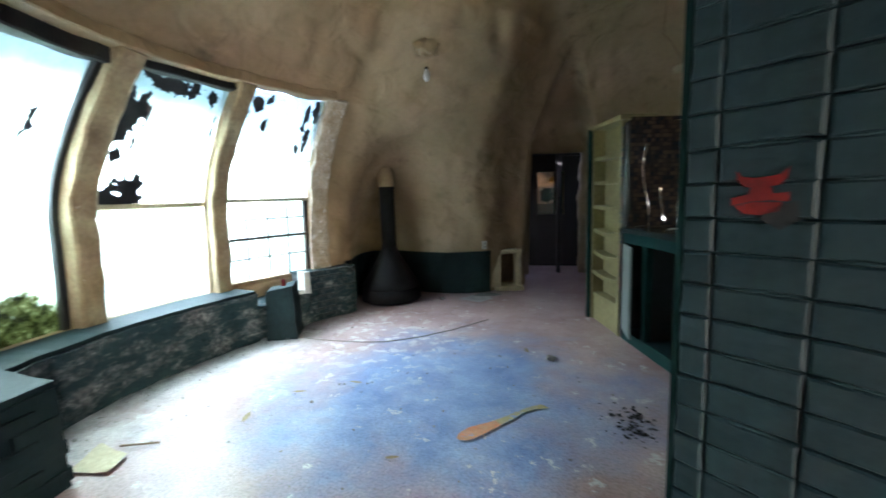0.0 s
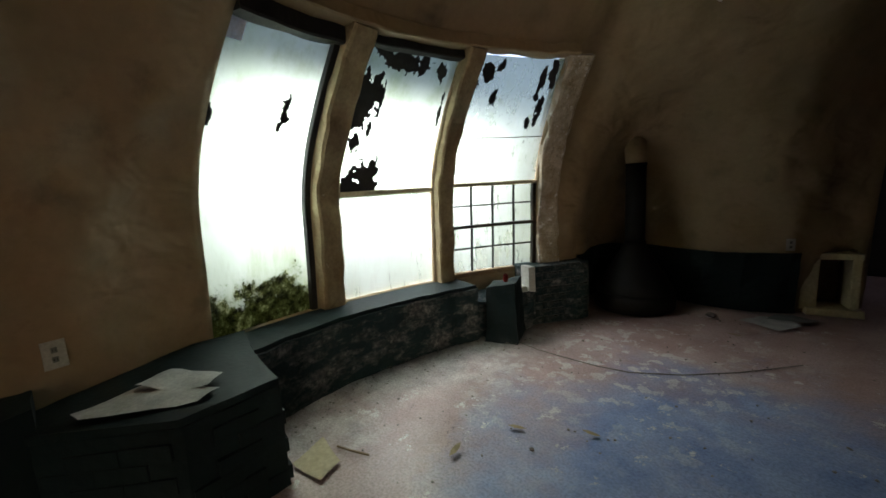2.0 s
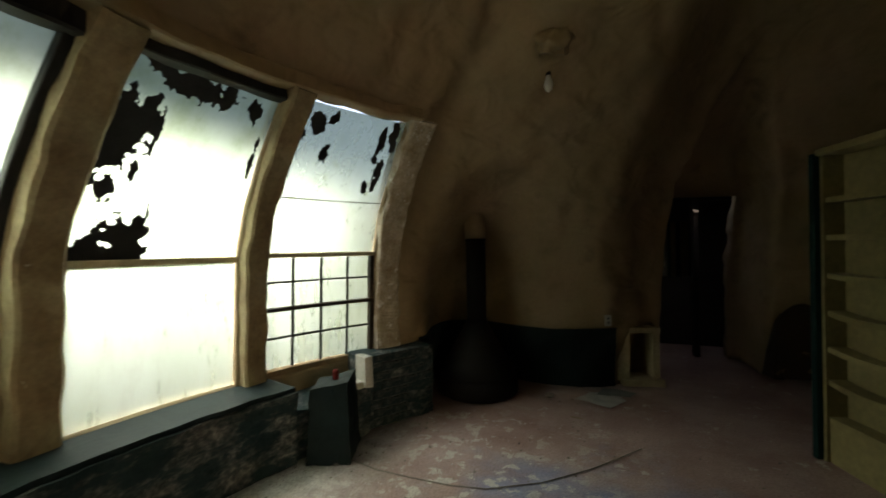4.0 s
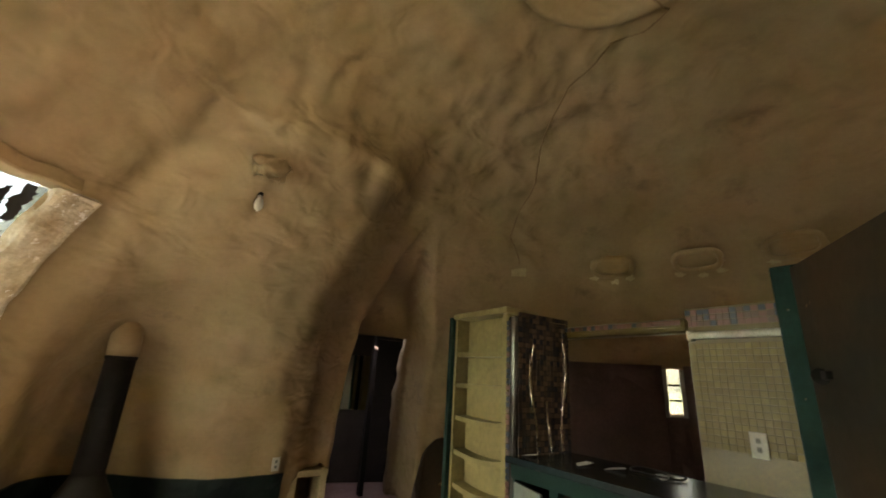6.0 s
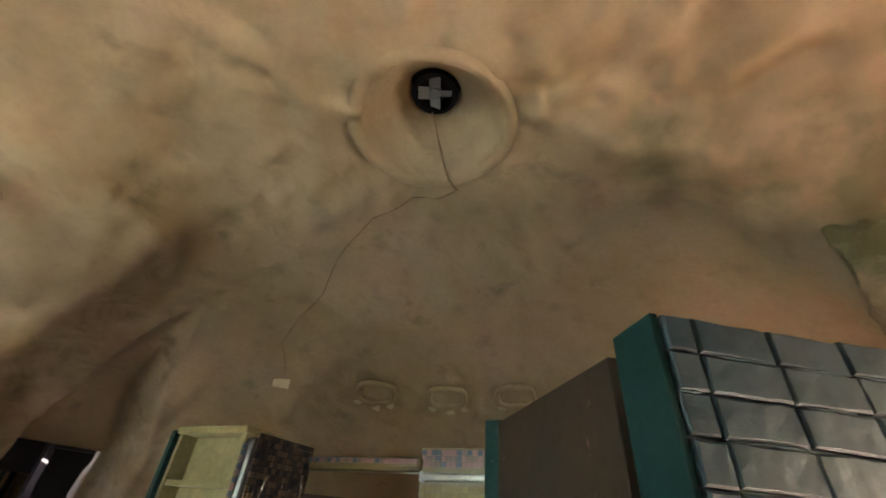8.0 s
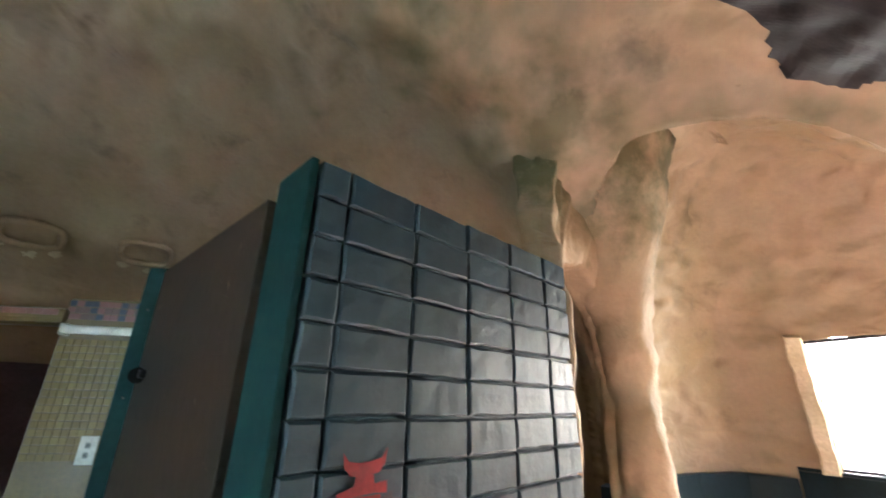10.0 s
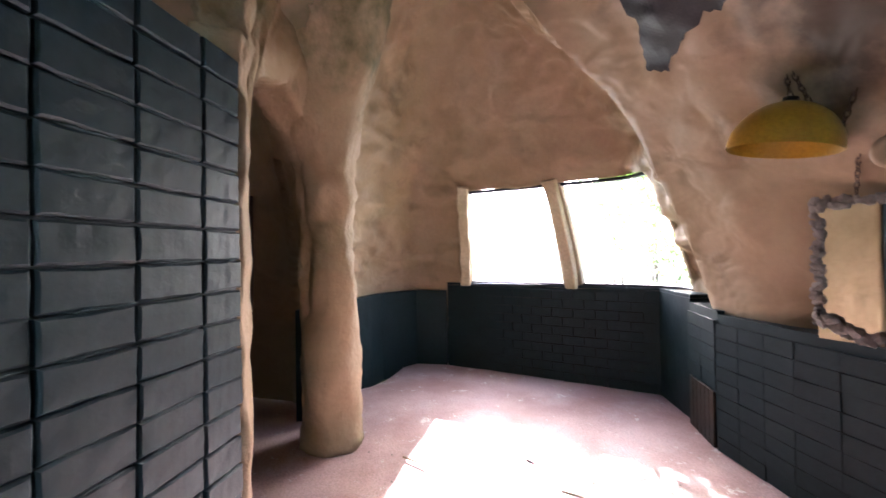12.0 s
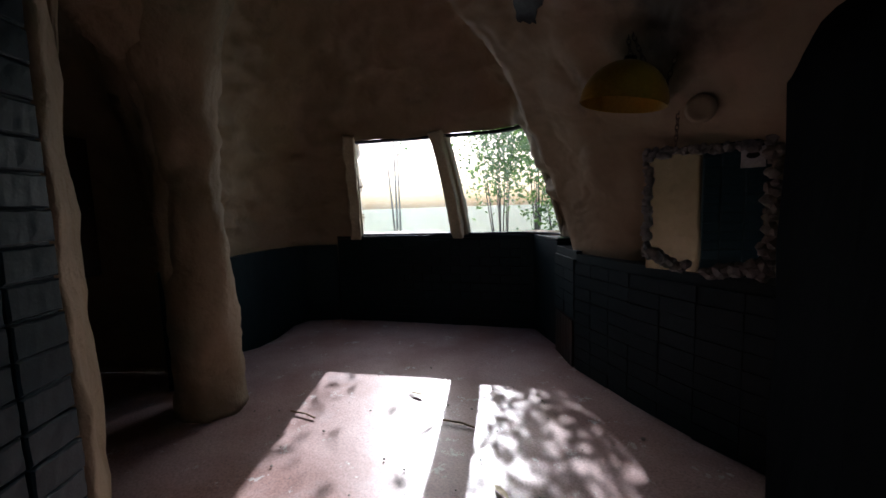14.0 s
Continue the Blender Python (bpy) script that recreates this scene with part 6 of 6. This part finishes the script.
def rough_brick(w, h, d, seed):
    """A hand-cut brick with wavering edges and a slightly hollow face."""
    bm = bmesh.new()
    nx, nz = 6, 3
    off = Vector((seed * 5.3, 0, seed * 2.9))
    rows_ = []
    for lay, (y, inset) in enumerate(((d / 2, 0.0), (-d / 2 + 0.006, 0.0), (-d / 2, 0.006))):
        g = []
        for i in range(nx + 1):
            for j in range(nz + 1):
                x, z = inset + (w - 2 * inset) * i / nx, inset + (h - 2 * inset) * j / nz
                p = Vector((x, y, z))
                n_ = noise.noise_vector(p * 22 + off)
                rim = i in (0, nx) or j in (0, nz)
                p += Vector((n_.x, 0, n_.z)) * (0.0042 if rim else 0.001)
                if lay == 2:
                    p.y += 0.0022 * n_.y
                g.append(bm.verts.new(p))
        rows_.append(g)
    at = lambda i, j: i * (nz + 1) + j
    rim = [at(i, 0) for i in range(nx)] + [at(nx, j) for j in range(nz)] + [at(i, nz) for i in range(nx, 0, -1)] + [at(0, j) for j in range(nz, 0, -1)]
    for i in range(nx):
        for j in range(nz):
            bm.faces.new([rows_[2][k] for k in (at(i, j), at(i + 1, j), at(i + 1, j + 1), at(i, j + 1))])
    for lo, hi in ((0, 1), (1, 2)):
        for k, m in zip(rim, rim[1:] + rim[:1]):
            bm.faces.new((rows_[lo][k], rows_[lo][m], rows_[hi][m], rows_[hi][k]))
    bmesh.ops.delete(bm, geom=[v for v in bm.verts if not v.link_faces], context="VERTS")
    me = bpy.data.meshes.new("brick")
    bm.to_mesh(me)
    bm.free()
    me.materials.append(SLATE)
    return me


for c in range(len(JOINTS) - 1):
    w_ = JOINTS[c + 1] - JOINTS[c] - 0.0075
    shapes = [rough_brick(w_, COURSE - 0.0065, 0.022, c * 7 + k) for k in range(5)]
    for r in range(21):
        b_ = new("brick", shapes[rnd.randrange(5)])
        b_.parent = partition
        b_.matrix_world = part_m @ pose(JOINTS[c] + 0.0042 + rnd.uniform(-0.0015, 0.0015), 0.003 - rnd.uniform(0, 0.005), r * COURSE + 0.003 + 0.004 * noise.noise(Vector((r * 0.9, c * 3.3, 0))), rnd.uniform(-0.9, 0.9), rnd.uniform(-0.9, 0.9), rnd.uniform(-0.8, 0.8))
# mortar smeared proud of some joints
SMEAR = mat("painted_mortar", mottled((0.040, 0.072, 0.080), (0.018, 0.038, 0.046), 12, 60), 0.7, bump=0.6, scale=40, spec=0.2)
for r in range(1, 21):
    for c in range(len(JOINTS) - 1):
        if rnd.random() < 0.5:
            x0, x1 = JOINTS[c] + rnd.uniform(0.0, 0.05), JOINTS[c + 1] - rnd.uniform(0.0, 0.05)
            if x1 - x0 < 0.05:
                continue
            path = [part_m @ Vector((x0 + (x1 - x0) * k / 6, -0.0065, r * COURSE + 0.003 * noise.noise(Vector((k * 0.8, r, c))) + 0.004 * noise.noise(Vector((r * 0.9, c * 3.3, 0))))) for k in range(7)]
            bm = tube(path, [0.001, 0.0035, 0.0045, 0.003, 0.005, 0.0035, 0.001], 5)
            part("mortar_line", bm, SMEAR, partition)
# small gold tiles and the mosaic band of the kitchen wall
tm = bpy.data.meshes.new("tile")
bm = box(0.0345, 0.004, 0.0318, Matrix.Translation((0, 0, 0)), 0.0012)
bm.to_mesh(tm)
bm.free()


def tile_colour(nt, co):
    oi = nt.nodes.new("ShaderNodeObjectInfo")
    return ramp(nt, oi.outputs["Random"], [(0.0, (0.105, 0.072, 0.012)), (0.6, (0.122, 0.084, 0.015)), (1.0, (0.155, 0.11, 0.024))])


def mosaic_colour(nt, co):
    oi = nt.nodes.new("ShaderNodeObjectInfo")
    r = nt.nodes.new("ShaderNodeValToRGB")
    r.color_ramp.interpolation = "CONSTANT"
    for e, (p_, c_) in zip([r.color_ramp.elements[0], r.color_ramp.elements[1], r.color_ramp.elements.new(0.5), r.color_ramp.elements.new(0.75)],
                           [(0.0, (0.15, 0.065, 0.058)), (0.25, (0.016, 0.024, 0.07)), (0.5, (0.085, 0.05, 0.045)), (0.75, (0.02, 0.03, 0.055))]):
        e.position, e.color = p_, (*c_, 1)
    nt.links.new(oi.outputs["Random"], r.inputs[0])
    return r.outputs[0]


tm.materials.append(mat("gold_glass_tile", tile_colour, 0.38, spec=0.22))
tm2 = tm.copy()
tm2.materials.clear()
tm2.materials.append(mat("mosaic_tile", mosaic_colour, 0.3))
for i in range(18):
    for j in range(16):
        t_ = new("tile", tm)
        t_.parent = tile_wall
        t_.matrix_world = KM @ pose(1.025 + i * 0.0372, 0.599 - rnd.uniform(0, 0.002), 1.25 + j * 0.0372, rnd.uniform(-1.6, 1.6), 0, rnd.uniform(-1.6, 1.6))
for i in range(19):
    for j in range(3):
        t_ = new("tile", tm2)
        t_.parent = tile_wall
        t_.matrix_world = KM @ pose(1.015 + i * 0.0365, 0.598, 1.945 + j * 0.036 + 0.004 * i * 0, 0, 0, rnd.uniform(-2, 2))
for i in range(28):
    t_ = new("tile", tm2)
    t_.parent = lint
    t_.matrix_world = KM @ pose(-0.02 + i * 0.0368, 0.545, 1.955, 0, 0, rnd.uniform(-3, 3))
for i in range(40):
    t_ = new("tile", tm2)
    t_.parent = jamb
    t_.matrix_world = KM @ pose(0.018, -0.022, 0.45 + i * 0.0385, rnd.uniform(-3, 3), 0, rnd.uniform(-3, 3))

# dark mosaic on the side wall; added wavy metal pieces imitate window glints on it
verts, faces = [], []
for i in range(15):
    for j in range(30):
        n0, z0 = 0.02 + i * 0.0375, 0.93 + j * 0.0375
        u0 = 0.0835 + 0.006 * noise.noise(Vector((n0 * 6, z0 * 6, 0))) + rnd.uniform(0, 0.002)
        b_ = len(verts)
        for du, k in ((-0.008, 0.0172), (0.0, 0.0165)):
            verts += [KM @ Vector((u0 + du + rnd.uniform(0, 0.0012), n0 + 0.018 + a_ * k, z0 + 0.018 + c_ * k)) for a_, c_ in ((-1, -1), (1, -1), (1, 1), (-1, 1))]
        faces += [(b_ + 4, b_ + 5, b_ + 6, b_ + 7)] + [(b_ + k, b_ + (k + 1) % 4, b_ + 4 + (k + 1) % 4, b_ + 4 + k) for k in range(4)]
me = bpy.data.meshes.new("mosaic")
me.from_pydata([tuple(v) for v in verts], [], faces)


def island_colour(nt, co):
    g = nt.nodes.new("ShaderNodeNewGeometry")
    return ramp(nt, g.outputs["Random Per Island"], [(0.0, (0.022, 0.024, 0.032)), (0.5, (0.05, 0.04, 0.034)), (1.0, (0.10, 0.07, 0.05))])


me.materials.append(mat("dark_glass_mosaic", island_colour, 0.18))
mo = new("mosaic", me)
mo.parent = jamb
tagged(mo, kind="stuff")
tm3 = bpy.data.meshes.new("mirror_tile")
bm = box(0.018, 0.005, 0.022, Matrix(), 0.001)
bm.to_mesh(tm3)
bm.free()
tm3.materials.append(mat("glint_mosaic", (lambda nt, co: (0.85, 0.85, 0.83)), 0.12, 1.0))
for n0, z0, z1, ph in ((0.17, 1.08, 1.80, 0.0), (0.34, 1.08, 1.42, 1.4), (0.50, 1.08, 1.84, 2.6)):
    z = z0
    while z < z1:
        t_ = new("mirror_tile", tm3)
        t_.parent = jamb
        t_.matrix_world = KM @ pose(0.088, n0 + 0.035 * math.sin(z * 7 + ph), z, rnd.uniform(-7, 7), rnd.uniform(-9, 9), 90 + rnd.uniform(-14, 14))
        z += 0.0245


def brick_face(a, b, z0, z1, bw, bh, parent, material, proud=0.008, seed=0, stack=False):
    """Courses of bricks on a plan line from a to b; their faces look to the line's left."""
    a, b = Vector(a), Vector(b)
    d = b - a
    length = d.length
    m0 = frame_at(a.x, a.y, math.degrees(math.atan2(d.y, d.x)))
    r_ = random.Random(seed)
    rows_ = int((z1 - z0) / bh)
    if stack:
        bw = length / max(1, round(length / bw))
    me = brick_mesh(bw - 0.004, bh - 0.004, 0.03, material, 0.003)
    for r in range(rows_):
        x = 0.0 if stack or r % 2 == 0 else -bw / 2
        while x < length - bw * 0.4:
            if x > -bw * 0.1 and x + bw < length + bw * 0.1 and (stack or r_.random() > 0.04):
                o = new("brick", me)
                o.parent = parent
                o.matrix_world = m0 @ pose(x + 0.004 + bw - 0.008, 0.012 - proud - r_.uniform(0, 0.005) + 0.0, z0 + r * bh + 0.004, r_.uniform(-1, 1), r_.uniform(-0.8, 0.8), 180 + r_.uniform(-1, 1))
            x += bw


brick_face((-1.315, -0.15), (-1.40, 0.25), 0.02, 0.52, 0.20, 0.075, bench, TEAL, seed=1)
brick_face((-1.41, 0.255), (-1.80, 0.27), 0.02, 0.52, 0.20, 0.075, bench, TEAL, seed=2)
brick_face((-1.62, -0.61), (-1.325, -0.165), 0.02, 0.52, 0.20, 0.075, bench, TEAL, seed=3)
low_end = bpy.data.objects["wall_sill_end"]
p_, q_ = dome1(159.3, 0.2, -0.285, False), dome1(148.9, 0.2, -0.285, False)
brick_face((q_.x, q_.y), (p_.x, p_.y), 0.0, 0.6, 0.17, 0.075, low_end, WORN, seed=4)
low_w = bpy.data.objects["wall_low"]
for k, (p_, q_) in enumerate((((1.0, -2.655), (1.48, -2.775)), ((1.48, -2.775), (1.94, -2.935)), ((1.94, -2.935), (2.50, -3.165)))):
    brick_face(q_, p_, 0.0, 0.95, 0.23, 0.1, low_w, TEAL, seed=5 + k, stack=True)
brick_face((2.90, -3.465), (2.51, -3.17), 0.42, 0.98, 0.20, 0.1, bpy.data.objects["wall_bay_corner"], TEAL, seed=9, stack=True)
brick_face((4.95, -2.735), (3.45, -3.775), 0.0, 1.0, 0.23, 0.1, bpy.data.objects["wall_bay_sill"], TEAL, proud=0.004, seed=10)
# pale mortar showing in a worn patch of the bay wall
bay_wall = bpy.data.objects["wall_bay_sill"]
d_ = (Vector((4.30, -3.24)) - Vector((3.42, -3.80))).normalized()
ang = math.degrees(math.atan2(d_.y, d_.x))
base = Vector((3.42, -3.80)).lerp(Vector((4.30, -3.24)), 1.06) + Vector((-d_.y, d_.x)) * 0.028
rnd = random.Random(77)
MORTAR = mat("pale_mortar", mottled((0.30, 0.31, 0.31), (0.10, 0.12, 0.13), 30, 90), 0.85)
for k in range(8):
    bm = box(rnd.uniform(0.10, 0.20), 0.006, 0.007, frame_at(base.x, base.y, ang, 0.30 + 0.075 * k) @ Matrix.Translation((0.06 + rnd.uniform(-0.02, 0.02), 0, 0)))
    part("mortar_line", lumpy(bm, 0.002, 40, 5), MORTAR, bay_wall)
bm = box(0.007, 0.006, 0.66, frame_at(base.x, base.y, ang, 0.26) @ Matrix.Translation((-0.04, 0, 0)))
part("mortar_line", lumpy(bm, 0.002, 40, 5), MORTAR, bay_wall)
